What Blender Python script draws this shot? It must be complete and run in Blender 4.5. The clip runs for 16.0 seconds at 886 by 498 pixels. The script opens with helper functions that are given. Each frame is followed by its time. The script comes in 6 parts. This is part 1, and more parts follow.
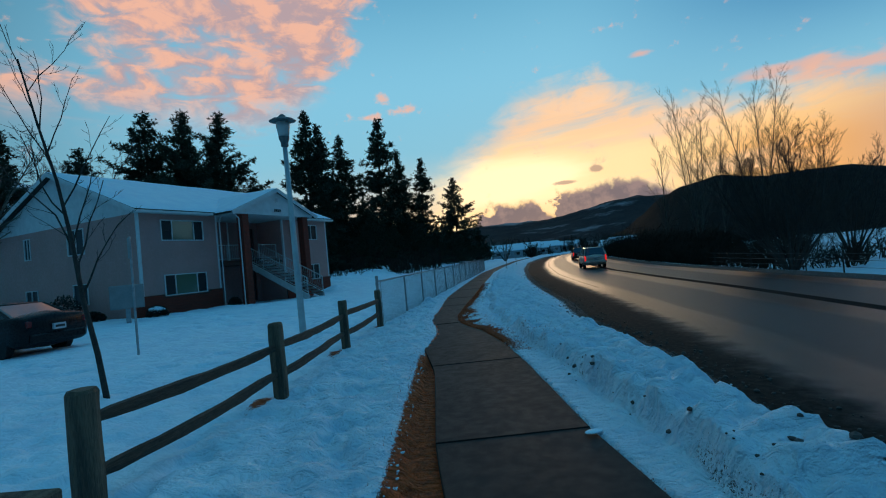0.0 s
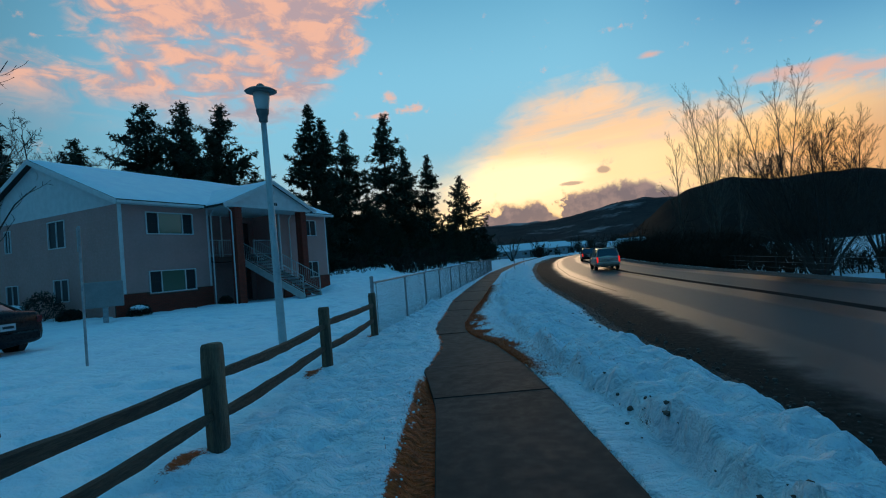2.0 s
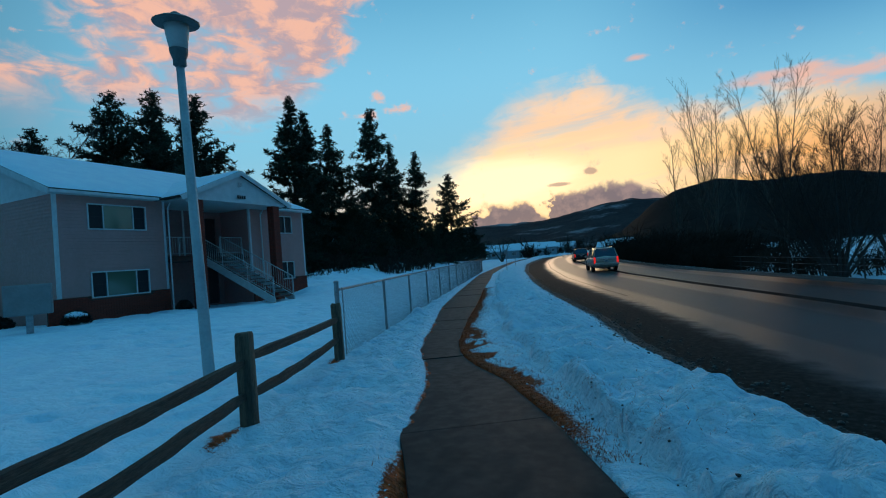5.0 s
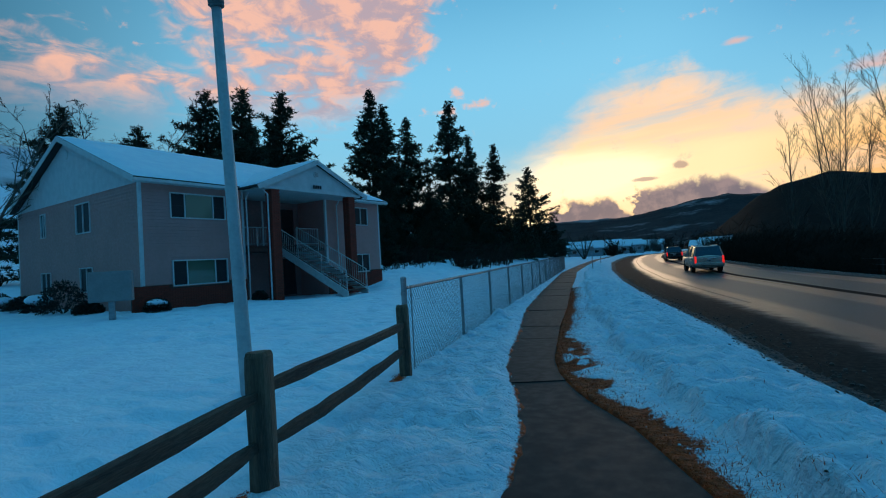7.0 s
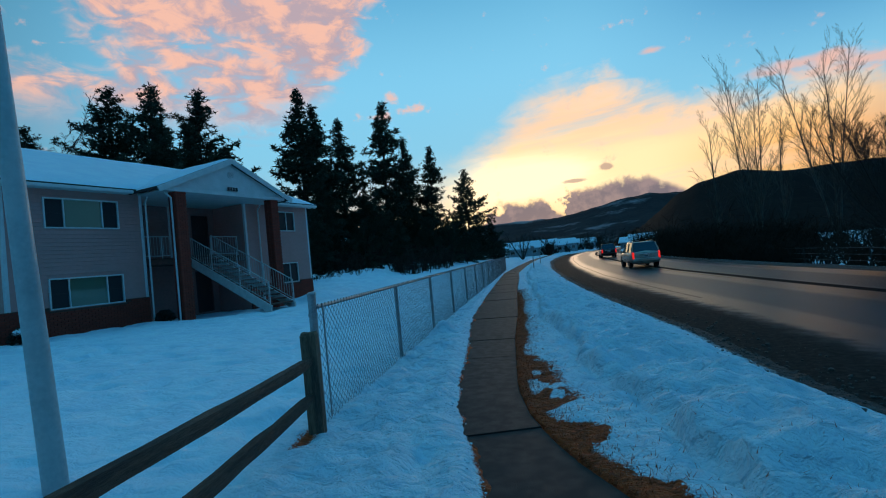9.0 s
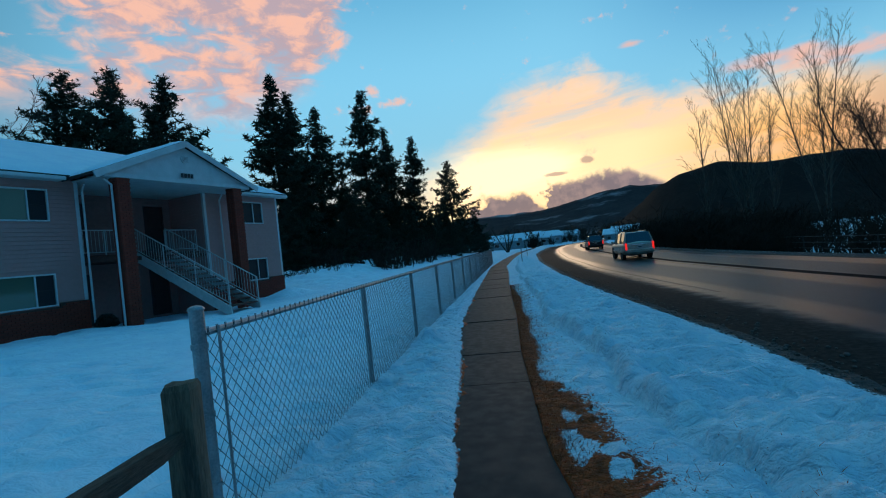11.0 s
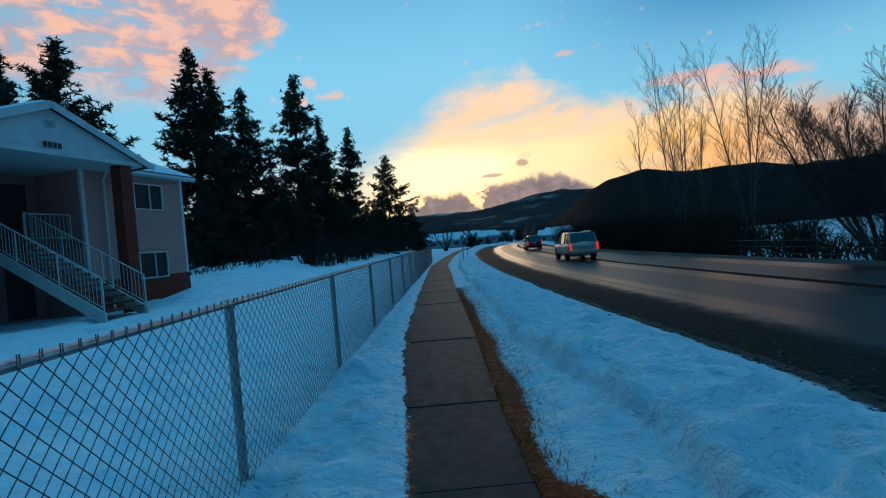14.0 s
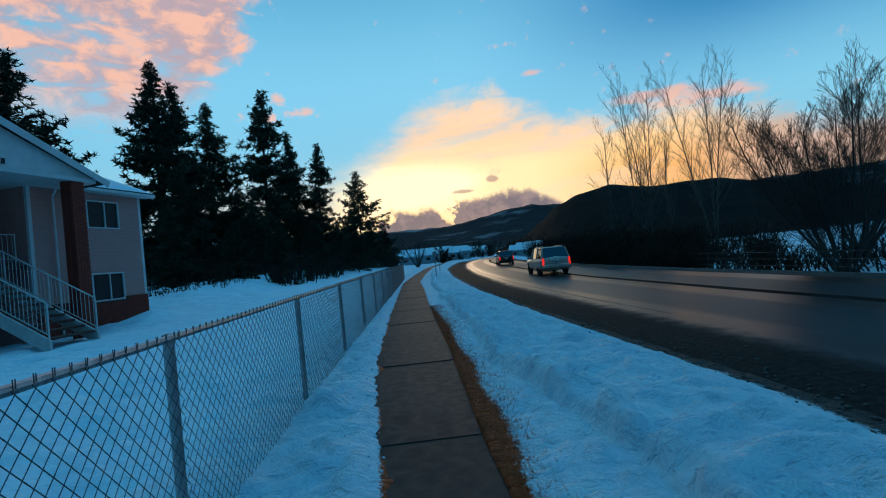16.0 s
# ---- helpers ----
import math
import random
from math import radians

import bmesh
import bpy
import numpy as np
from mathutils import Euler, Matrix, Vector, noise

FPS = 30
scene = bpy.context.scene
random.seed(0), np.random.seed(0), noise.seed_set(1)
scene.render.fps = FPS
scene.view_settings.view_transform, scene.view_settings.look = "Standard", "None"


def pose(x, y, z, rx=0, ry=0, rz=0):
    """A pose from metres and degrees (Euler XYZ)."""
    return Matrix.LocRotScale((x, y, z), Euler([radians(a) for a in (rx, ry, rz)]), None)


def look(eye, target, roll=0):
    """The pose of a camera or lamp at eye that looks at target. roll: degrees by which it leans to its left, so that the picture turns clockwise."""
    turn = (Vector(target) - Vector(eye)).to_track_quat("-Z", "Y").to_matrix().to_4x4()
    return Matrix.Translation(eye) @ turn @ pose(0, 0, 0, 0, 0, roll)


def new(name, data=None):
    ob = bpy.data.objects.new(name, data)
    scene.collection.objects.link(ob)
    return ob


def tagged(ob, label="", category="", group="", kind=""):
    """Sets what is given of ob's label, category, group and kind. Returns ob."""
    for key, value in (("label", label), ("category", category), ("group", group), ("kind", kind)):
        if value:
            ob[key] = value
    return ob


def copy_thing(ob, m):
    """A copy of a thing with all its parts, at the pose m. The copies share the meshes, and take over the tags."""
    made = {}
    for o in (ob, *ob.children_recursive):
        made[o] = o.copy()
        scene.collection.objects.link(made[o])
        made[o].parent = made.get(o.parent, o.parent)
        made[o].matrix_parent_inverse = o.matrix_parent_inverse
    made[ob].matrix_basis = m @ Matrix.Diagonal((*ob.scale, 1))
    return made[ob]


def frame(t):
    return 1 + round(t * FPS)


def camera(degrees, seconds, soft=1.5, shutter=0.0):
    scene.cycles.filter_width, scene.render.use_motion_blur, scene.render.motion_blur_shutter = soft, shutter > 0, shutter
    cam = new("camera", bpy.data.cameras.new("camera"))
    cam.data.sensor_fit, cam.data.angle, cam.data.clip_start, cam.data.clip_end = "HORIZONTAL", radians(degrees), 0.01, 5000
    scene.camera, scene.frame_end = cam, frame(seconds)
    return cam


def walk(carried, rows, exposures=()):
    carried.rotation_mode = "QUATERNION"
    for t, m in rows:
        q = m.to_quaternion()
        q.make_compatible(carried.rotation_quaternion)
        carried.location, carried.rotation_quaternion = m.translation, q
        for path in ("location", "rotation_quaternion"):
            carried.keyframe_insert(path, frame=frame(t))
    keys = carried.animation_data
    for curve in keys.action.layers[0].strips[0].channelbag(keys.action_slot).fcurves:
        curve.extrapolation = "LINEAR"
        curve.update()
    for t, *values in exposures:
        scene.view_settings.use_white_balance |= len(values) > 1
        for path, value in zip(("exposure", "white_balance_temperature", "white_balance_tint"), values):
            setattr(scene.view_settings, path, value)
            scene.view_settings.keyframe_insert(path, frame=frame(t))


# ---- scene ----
cam = camera(85.3, 16.0, soft=1.1)
PATH = [
    (0, (1.508, -16.523, 1.694), (1.171, -14.552, 1.734), -5.3),
    (0.5, (1.428, -16.047, 1.663), (1.073, -14.079, 1.711), -5.4),
    (1, (1.365, -15.595, 1.687), (1.067, -13.619, 1.745), -5.3),
    (1.5, (1.308, -15.185, 1.687), (0.953, -13.217, 1.713), -4.8),
    (2, (1.192, -14.749, 1.681), (0.832, -12.782, 1.72), -4.5),
    (2.5, (1.128, -14.325, 1.679), (0.796, -12.354, 1.735), -5.0),
    (3, (1.031, -13.937, 1.665), (0.626, -11.978, 1.686), -5.2),
    (3.5, (0.964, -13.494, 1.671), (0.636, -11.521, 1.689), -5.1),
    (4, (0.898, -13.058, 1.674), (0.596, -11.081, 1.685), -4.5),
    (6.5, (0.336, -10.822, 1.634), (-0.114, -8.875, 1.717), -2.9),
    (7, (0.187, -10.426, 1.632), (-0.432, -8.525, 1.671), -3.2),
    (7.5, (0.069, -10.015, 1.65), (-0.409, -8.074, 1.701), -4.4),
    (8, (0.011, -9.591, 1.653), (-0.386, -7.631, 1.7), -5.3),
    (8.5, (-0.111, -9.195, 1.628), (-0.537, -7.241, 1.665), -5.3),
    (9, (-0.212, -8.665, 1.616), (-0.587, -6.701, 1.655), -5.4),
    (11.5, (-0.689, -6.125, 1.561), (-0.986, -4.147, 1.559), -5.9),
    (12, (-0.737, -5.652, 1.56), (-1.019, -3.671, 1.547), -5.7),
    (12.5, (-0.819, -5.218, 1.522), (-1.098, -3.238, 1.493), -5.9),
    (13, (-0.879, -4.776, 1.52), (-0.951, -2.778, 1.482), -5.6),
    (13.5, (-0.927, -4.424, 1.545), (-1.095, -2.432, 1.499), -5.4),
    (14, (-1.026, -4.096, 1.518), (-1.075, -2.097, 1.493), -4.9),
    (14.5, (-1.042, -3.888, 1.517), (-0.941, -1.891, 1.521), -3.8),
    (15, (-1.053, -3.773, 1.53), (-1.102, -1.774, 1.492), -5.2),
    (15.5, (-1.07, -3.712, 1.537), (-1.099, -1.712, 1.524), -5.9),
    (16, (-1.069, -3.707, 1.545), (-0.995, -1.708, 1.575), -5.6),
]
walk(cam, [(t, look(eye, target, roll)) for t, eye, target, roll in PATH], [(0, -0.14, 7300, 16), (3, -0.12, 7250, 16), (7, -0.04, 6750, 14), (12, 0.0, 6850, 15), (16, 0.0, 6750, 13)])

SKY_LOW, SKY_MID, SKY_TOP, SKY_BACK = (0.24, 0.60, 0.78), (0.20, 0.62, 0.90), (0.032, 0.29, 0.56), (0.019, 0.120, 0.215)
GLOW_CORE, GLOW_MID, GLOW_PEACH, GLOW_ORANGE, GLOW_STREAK = (1.40, 1.16, 0.72), (1.14, 0.90, 0.50), (1.03, 0.70, 0.44), (0.98, 0.50, 0.15), (0.96, 0.74, 0.56)
CLOUD_LIT, CLOUD_DIM, CLOUD_GREY, CLOUD_GREY2 = (0.94, 0.54, 0.41), (0.50, 0.39, 0.44), (0.125, 0.125, 0.190), (0.27, 0.215, 0.25)
SKY_GAIN = 1.0
# snow tinted blue: part of the dusk skylight sits in its colour
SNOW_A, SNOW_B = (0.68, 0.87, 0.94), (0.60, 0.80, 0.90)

# ---------- world and light ----------
SUN_AZ, SUN_EL = radians(3.0), radians(5.0)


class Nodes:
    """Short hand for building node trees."""

    def __init__(self, tree):
        self.t = tree
        tree.nodes.clear()

    def add(self, kind, **props):
        n = self.t.nodes.new(kind)
        for k, v in props.items():
            if k == "operation":
                n.operation = v
            elif k == "data_type":
                n.data_type = v
            elif k == "blend_type":
                n.blend_type = v
            elif k == "noise_dimensions":
                n.noise_dimensions = v
            elif k == "attribute_name":
                n.attribute_name = v
            elif k == "interpolation_type":
                n.interpolation_type = v
        return n

    def link(self, a, b):
        self.t.links.new(a, b)

    def put(self, sock, v):
        if isinstance(v, (int, float, tuple, list)):
            sock.default_value = v
        else:
            self.link(v, sock)

    def math(self, op, a, b=0.0, c=0.0, clamp=False):
        n = self.add("ShaderNodeMath", operation=op)
        n.use_clamp = clamp
        for s, v in zip(n.inputs, (a, b, c)):
            self.put(s, v)
        return n.outputs[0]

    def vmath(self, op, a, b=(0, 0, 0)):
        n = self.add("ShaderNodeVectorMath", operation=op)
        self.put(n.inputs[0], a)
        self.put(n.inputs[1], b)
        return n.outputs["Value"] if op in ("DOT_PRODUCT", "LENGTH") else n.outputs[0]

    def ramp(self, v, lo, hi, a=0.0, b=1.0, smooth=True):
        n = self.add("ShaderNodeMapRange", interpolation_type="SMOOTHSTEP" if smooth else "LINEAR")
        n.clamp = True
        for s, x in zip(n.inputs, (v, lo, hi, a, b)):
            self.put(s, x)
        return n.outputs[0]

    def mix(self, f, a, b, blend="MIX"):
        n = self.add("ShaderNodeMix", data_type="RGBA", blend_type=blend)
        self.put(n.inputs[0], f)
        self.put(n.inputs[6], a if not isinstance(a, (tuple, list)) else (*a[:3], 1))
        self.put(n.inputs[7], b if not isinstance(b, (tuple, list)) else (*b[:3], 1))
        return n.outputs[2]

    def noise(self, vec, scale, detail=4.0, rough=0.55, dist=0.0):
        n = self.add("ShaderNodeTexNoise")
        if vec is not None:
            self.link(vec, n.inputs["Vector"])
        n.inputs["Scale"].default_value = scale
        n.inputs["Detail"].default_value = detail
        n.inputs["Roughness"].default_value = rough
        n.inputs["Distortion"].default_value = dist
        return n.outputs["Fac"]


world = bpy.data.worlds.new("dusk_sky")
scene.world = world
world.use_nodes = True
W = Nodes(world.node_tree)
co = W.add("ShaderNodeTexCoord").outputs["Generated"]
sep = W.add("ShaderNodeSeparateXYZ")
W.link(co, sep.inputs[0])
dx, dy, dz = sep.outputs
az = W.math("MULTIPLY", W.math("ARCTAN2", dx, dy), 57.29578)
el = W.math("MULTIPLY", W.math("ARCSINE", dz), 57.29578)


def comb(a, b, c=0.0):
    n = W.add("ShaderNodeCombineXYZ")
    for sock, v in zip(n.inputs, (a, b, c)):
        W.put(sock, v)
    return n.outputs[0]


def times(*f):
    out = f[0]
    for v in f[1:]:
        out = W.math("MULTIPLY", out, v)
    return out


def plus(*f):
    out = f[0]
    for v in f[1:]:
        out = W.math("ADD", out, v)
    return out


def lean(a, b):
    """a * azimuth + b * elevation, for noise drawn out along the wind."""
    return W.math("ADD", W.math("MULTIPLY", az, a), W.math("MULTIPLY", el, b))


def blob(a0, e0, sa, se):
    p = W.math("POWER", W.math("ABSOLUTE", W.math("DIVIDE", W.math("SUBTRACT", az, a0), sa)), 2.0)
    q = W.math("POWER", W.math("ABSOLUTE", W.math("DIVIDE", W.math("SUBTRACT", el, e0), se)), 2.0)
    return W.math("EXPONENT", W.math("MULTIPLY", W.math("ADD", p, q), -1.0))


# clear sky: pale low down, deep blue higher up
low = W.mix(W.ramp(el, 2, 22), SKY_LOW, SKY_MID)
clear = W.mix(W.ramp(el, 18, 40), low, SKY_TOP)
clear = W.mix(W.ramp(az, -30, -75), clear, SKY_BACK)
clear = W.mix(W.ramp(az, 40, 90), clear, SKY_BACK)
# unseen brighter cap overhead, added to light level snow more than walls
clear = W.mix(W.ramp(el, 44, 70), clear, (0.070, 0.45, 0.77))
clear = W.mix(times(W.ramp(az, 4, 38), W.ramp(el, 12, 26), W.ramp(el, 60, 42)), clear, (0.004, 0.185, 0.47))
n_patch = W.noise(comb(lean(0.10, 0.05), lean(-0.02, 0.20)), 1.0, 3.0, 0.5, 0.5)
n_mid = W.noise(comb(lean(0.26, 0.10), lean(-0.05, 0.62), 3.0), 1.0, 5.0, 0.57, 0.6)
n_streak = W.noise(comb(lean(0.055, 0.0), lean(-0.03, 0.42), 6.0), 1.0, 5.0, 0.6, 0.4)
n_dir = W.noise(co, 9.0, 6.0, 0.6, 0.3)
n_fine = W.noise(co, 30.0, 6.0, 0.62)
swing = lambda n, k: W.math("MULTIPLY", W.math("SUBTRACT", n, 0.5), k)
# the bright veil over the set sun
edge = plus(W.ramp(az, -16, 4, 6.5, 18.4), W.ramp(az, 8, 18, 0.0, -4.6), W.ramp(az, 28, 48, 0.0, -5.0), swing(n_mid, 5.5), swing(n_dir, 5.0))
depth = W.math("SUBTRACT", edge, el)
veil = times(W.ramp(depth, -1.4, W.ramp(az, -6, 10, 6.0, 2.6)), W.ramp(az, -20, -8), W.ramp(az, 75, 45))
veil = times(veil, W.ramp(plus(n_streak, W.ramp(el, 15, 8, 0.0, 0.4)), 0.34, 0.56, 0.55, 1.0))
sundir = (math.sin(SUN_AZ) * math.cos(SUN_EL), math.cos(SUN_AZ) * math.cos(SUN_EL), math.sin(SUN_EL))
sd = W.vmath("DOT_PRODUCT", co, sundir)
ang = W.math("MULTIPLY", W.math("ARCCOSINE", W.math("MINIMUM", sd, 0.99999)), 57.29578)
veil_col = W.mix(W.ramp(plus(el, swing(n_streak, 7.0)), 8.5, 14.0), GLOW_MID, GLOW_PEACH)
veil_col = W.mix(times(W.ramp(az, 12, 28), W.ramp(el, 14, 7)), veil_col, GLOW_ORANGE)
veil_col = W.mix(times(W.ramp(az, 26, 40), 0.8), veil_col, (0.50, 0.40, 0.38))
veil_col = W.mix(times(W.ramp(n_streak, 0.48, 0.66), W.ramp(az, 32, 22), 0.55), veil_col, GLOW_STREAK)
veil_col = W.mix(times(W.ramp(n_mid, 0.52, 0.72), W.ramp(el, 8, 13), 0.35), veil_col, (0.70, 0.66, 0.62))
veil_col = W.mix(W.ramp(plus(blob(-1.0, 8.2, 11.0, 3.4), swing(n_streak, 0.9)), 0.25, 0.85), veil_col, GLOW_CORE)
warm_low = times(W.ramp(el, 13, 3), W.ramp(W.math("ABSOLUTE", az), 40, 14))
sky = W.mix(times(warm_low, W.ramp(az, 38, 26, 0.3, 1.0), 0.75), clear, W.mix(W.ramp(az, -6, -20), GLOW_MID, (0.95, 0.52, 0.20)))
sky = W.mix(veil, sky, veil_col)
# thin rosy wisps higher up on the north side
wisp = plus(times(blob(33.0, 13.6, 5.5, 0.9), 1.0), blob(14.5, 19.6, 1.8, 0.55), blob(27.0, 15.0, 6.0, 0.8))
sky = W.mix(times(W.ramp(plus(wisp, swing(n_mid, 1.4)), 0.4, 1.0), 0.7), sky, (0.95, 0.50, 0.36))
# rosy broken cloud on the south side
right = plus(W.math("SUBTRACT", W.math("MULTIPLY", W.math("SUBTRACT", W.math("MINIMUM", el, 30.0), 29.0), 0.62), 15.6), swing(n_mid, 9.0), swing(n_patch, 5.0))
bank = W.ramp(W.math("SUBTRACT", right, az), -0.8, 2.6)
under = plus(W.ramp(az, -32, -20, 15.8, 18.8), swing(n_mid, 9.0))
bank = times(bank, W.ramp(W.math("SUBTRACT", el, under), -1.5, 3.2), W.ramp(az, -80, -58), W.ramp(el, 46, 36))
dens = plus(times(n_patch, 0.75), times(n_mid, 0.55), W.ramp(az, -46, -24, -0.07, 0.05))
dens = W.math("SUBTRACT", dens, times(W.ramp(az, -42, -52), W.ramp(el, 19, 25), 0.16))
rosy = times(W.ramp(dens, 0.43, 0.70), bank)
rosy_col = W.mix(W.ramp(plus(n_mid, swing(n_fine, 0.5)), 0.40, 0.64), CLOUD_DIM, CLOUD_LIT)
sky = W.mix(times(rosy, 0.95), sky, rosy_col)
# stray puffs
puff = W.math("MAXIMUM", blob(-15.2, 19.0, 1.0, 0.9), W.math("MAXIMUM", blob(-12.8, 17.4, 1.9, 0.6), blob(-17.4, 17.0, 1.7, 0.55)))
sky = W.mix(times(W.ramp(plus(puff, swing(n_fine, 2.6), swing(n_mid, 1.4)), 0.35, 1.0), 0.8), sky, CLOUD_LIT)
# two grey banks on the horizon with a bright gap between them
az_r = plus(az, swing(n_dir, 7.0), swing(n_fine, 5.0))
bank1 = times(W.ramp(az_r, -8.5, -3.5), W.ramp(az_r, 4.2, 1.2))
bank2 = times(W.ramp(az_r, 2.4, 5.0), W.ramp(az_r, 21.0, 13.0))
topline = plus(2.6, times(bank1, 3.3), times(bank2, plus(3.7, times(blob(10.8, 7.0, 3.4, 90.0), 0.6))), swing(n_dir, 2.2), swing(n_fine, 3.0))
inside = W.math("SUBTRACT", topline, el)
grey_col = W.mix(W.ramp(plus(n_fine, swing(n_dir, 0.6)), 0.40, 0.66), CLOUD_GREY, CLOUD_GREY2)
grey_col = W.mix(times(W.ramp(inside, 0.7, 0.1), W.ramp(az, 9, 4), 0.7), grey_col, (1.0, 0.62, 0.26))
sky = W.mix(times(W.ramp(inside, -0.3, 0.7), 0.96), sky, grey_col)
scrap = W.math("MAXIMUM", blob(8.8, 8.5, 0.9, 0.5), blob(5.2, 7.4, 1.6, 0.3))
sky = W.mix(times(W.ramp(plus(scrap, swing(n_fine, 1.2)), 0.4, 0.8), 0.75), sky, (0.40, 0.27, 0.25))
nish = W.add("ShaderNodeTexSky")
nish.sky_type = "NISHITA"
nish.sun_disc = False
nish.sun_elevation = SUN_EL
nish.sun_rotation = SUN_AZ
bg1 = W.add("ShaderNodeBackground")
W.link(sky, bg1.inputs[0])
bg1.inputs[1].default_value = SKY_GAIN
bg2 = W.add("ShaderNodeBackground")
W.link(nish.outputs[0], bg2.inputs[0])
bg2.inputs[1].default_value = 0.002
addn = W.add("ShaderNodeAddShader")
W.link(bg1.outputs[0], addn.inputs[0])
W.link(bg2.outputs[0], addn.inputs[1])
W.link(addn.outputs[0], W.add("ShaderNodeOutputWorld").inputs[0])

sun = new("sun", bpy.data.lights.new("sun", "SUN"))
sun.data.energy, sun.data.angle, sun.data.color = 0.15, radians(12), (1.0, 0.72, 0.45)
sun.matrix_world = look(tuple(200 * c for c in sundir), (0, 0, 0))


# ---------- materials ----------
def material(name, a, b=None, rough=0.7, scale=6.0, metal=0.0, bump=0.3, bump_scale=40.0, dirt=None, stretch=(1, 1, 1), per=0.0, spec=0.5, rv=0.1):
    """Two-scale procedural surface: a and b are mixed by coarse and fine noise; dirt is a third, sparse colour."""
    m = bpy.data.materials.new(name)
    m.use_nodes = True
    n = Nodes(m.node_tree)
    tc = n.add("ShaderNodeTexCoord").outputs["Object"]
    v = n.vmath("MULTIPLY", tc, tuple(stretch))
    b = b or tuple(0.75 * c for c in a)
    coarse, fine = n.noise(v, scale, 5), n.noise(v, scale * 9, 4)
    f = n.ramp(n.math("ADD", n.math("MULTIPLY", coarse, 0.65), n.math("MULTIPLY", fine, 0.35)), 0.36, 0.64)
    col = n.mix(f, a, b)
    if dirt:
        col = n.mix(n.math("MULTIPLY", n.ramp(n.noise(v, scale * 0.45, 6, 0.65), 0.52, 0.68), 0.7), col, dirt)
    if per:
        rnd = n.add("ShaderNodeObjectInfo").outputs["Random"]
        col = n.mix(n.math("MULTIPLY", rnd, per), col, tuple(0.4 * c for c in a))
    p = n.add("ShaderNodeBsdfPrincipled")
    n.link(col, p.inputs["Base Color"])
    p.inputs["Metallic"].default_value = metal
    p.inputs["Specular IOR Level"].default_value = spec
    n.link(n.ramp(fine, 0.3, 0.7, max(rough - rv, 0.02), min(rough + rv, 1.0)), p.inputs["Roughness"])
    if bump:
        bm_ = n.add("ShaderNodeBump")
        bm_.inputs["Strength"].default_value = bump
        bm_.inputs["Distance"].default_value = 0.01
        n.link(n.noise(v, bump_scale, 5), bm_.inputs["Height"])
        n.link(bm_.outputs[0], p.inputs["Normal"])
    n.link(p.outputs[0], n.add("ShaderNodeOutputMaterial").inputs[0])
    return m


def ground_material():
    """Snow with trodden crust; the point attribute 'cover' brings in dead grass (1), 'grit' gritty ploughed snow (dirt)
    and the painted shadow line of the ridge.
    """
    m = bpy.data.materials.new("snow_ground")
    m.use_nodes = True
    n = Nodes(m.node_tree)
    tc = n.add("ShaderNodeTexCoord").outputs["Object"]
    cover = n.add("ShaderNodeAttribute", attribute_name="cover").outputs["Fac"]
    grit = n.add("ShaderNodeAttribute", attribute_name="grit").outputs["Fac"]
    trod = n.add("ShaderNodeAttribute", attribute_name="trod").outputs["Fac"]
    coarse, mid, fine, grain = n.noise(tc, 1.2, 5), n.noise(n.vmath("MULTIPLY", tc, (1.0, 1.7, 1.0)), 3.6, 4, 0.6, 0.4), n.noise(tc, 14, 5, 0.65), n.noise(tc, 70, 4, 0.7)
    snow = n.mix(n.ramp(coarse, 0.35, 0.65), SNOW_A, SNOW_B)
    # bluer, darker mottle paints shaded lumps into the trodden snow
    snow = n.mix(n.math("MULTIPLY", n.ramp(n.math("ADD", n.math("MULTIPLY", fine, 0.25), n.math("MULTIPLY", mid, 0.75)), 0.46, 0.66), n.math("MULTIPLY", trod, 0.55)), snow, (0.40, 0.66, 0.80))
    turf = n.mix(n.ramp(fine, 0.35, 0.65), (0.62, 0.080, 0.013), (0.27, 0.036, 0.008))
    turf = n.mix(n.ramp(grain, 0.55, 0.75), turf, (0.56, 0.12, 0.025))
    soil_shade = n.mix(n.ramp(grain, 0.4, 0.7), (0.035, 0.03, 0.027), (0.10, 0.085, 0.075))
    broken = n.math("ADD", n.math("MULTIPLY", n.noise(tc, 26, 5, 0.7), 0.5), n.math("MULTIPLY", grain, 0.5))
    ft = n.ramp(n.math("ADD", cover, n.math("MULTIPLY", n.math("SUBTRACT", broken, 0.5), 1.9)), 0.46, 0.56)
    fg = n.ramp(n.math("ADD", grit, n.math("MULTIPLY", n.math("SUBTRACT", broken, 0.5), 1.6)), 0.46, 0.60)
    col = n.mix(ft, snow, turf)
    col = n.mix(fg, col, soil_shade)
    p = n.add("ShaderNodeBsdfPrincipled")
    n.link(col, p.inputs["Base Color"])
    p.inputs["Roughness"].default_value = 0.75
    p.inputs["Specular IOR Level"].default_value = 0.25
    b1 = n.add("ShaderNodeBump")
    b1.inputs["Strength"].default_value = 1.0
    b1.inputs["Distance"].default_value = 0.11
    h = n.math("ADD", n.math("MULTIPLY", fine, 0.38), n.math("MULTIPLY", grain, 0.08))
    n.link(n.math("MULTIPLY", trod, n.math("ADD", h, n.math("MULTIPLY", mid, 1.7))), b1.inputs["Height"])
    n.link(b1.outputs[0], p.inputs["Normal"])
    n.link(p.outputs[0], n.add("ShaderNodeOutputMaterial").inputs[0])
    return m


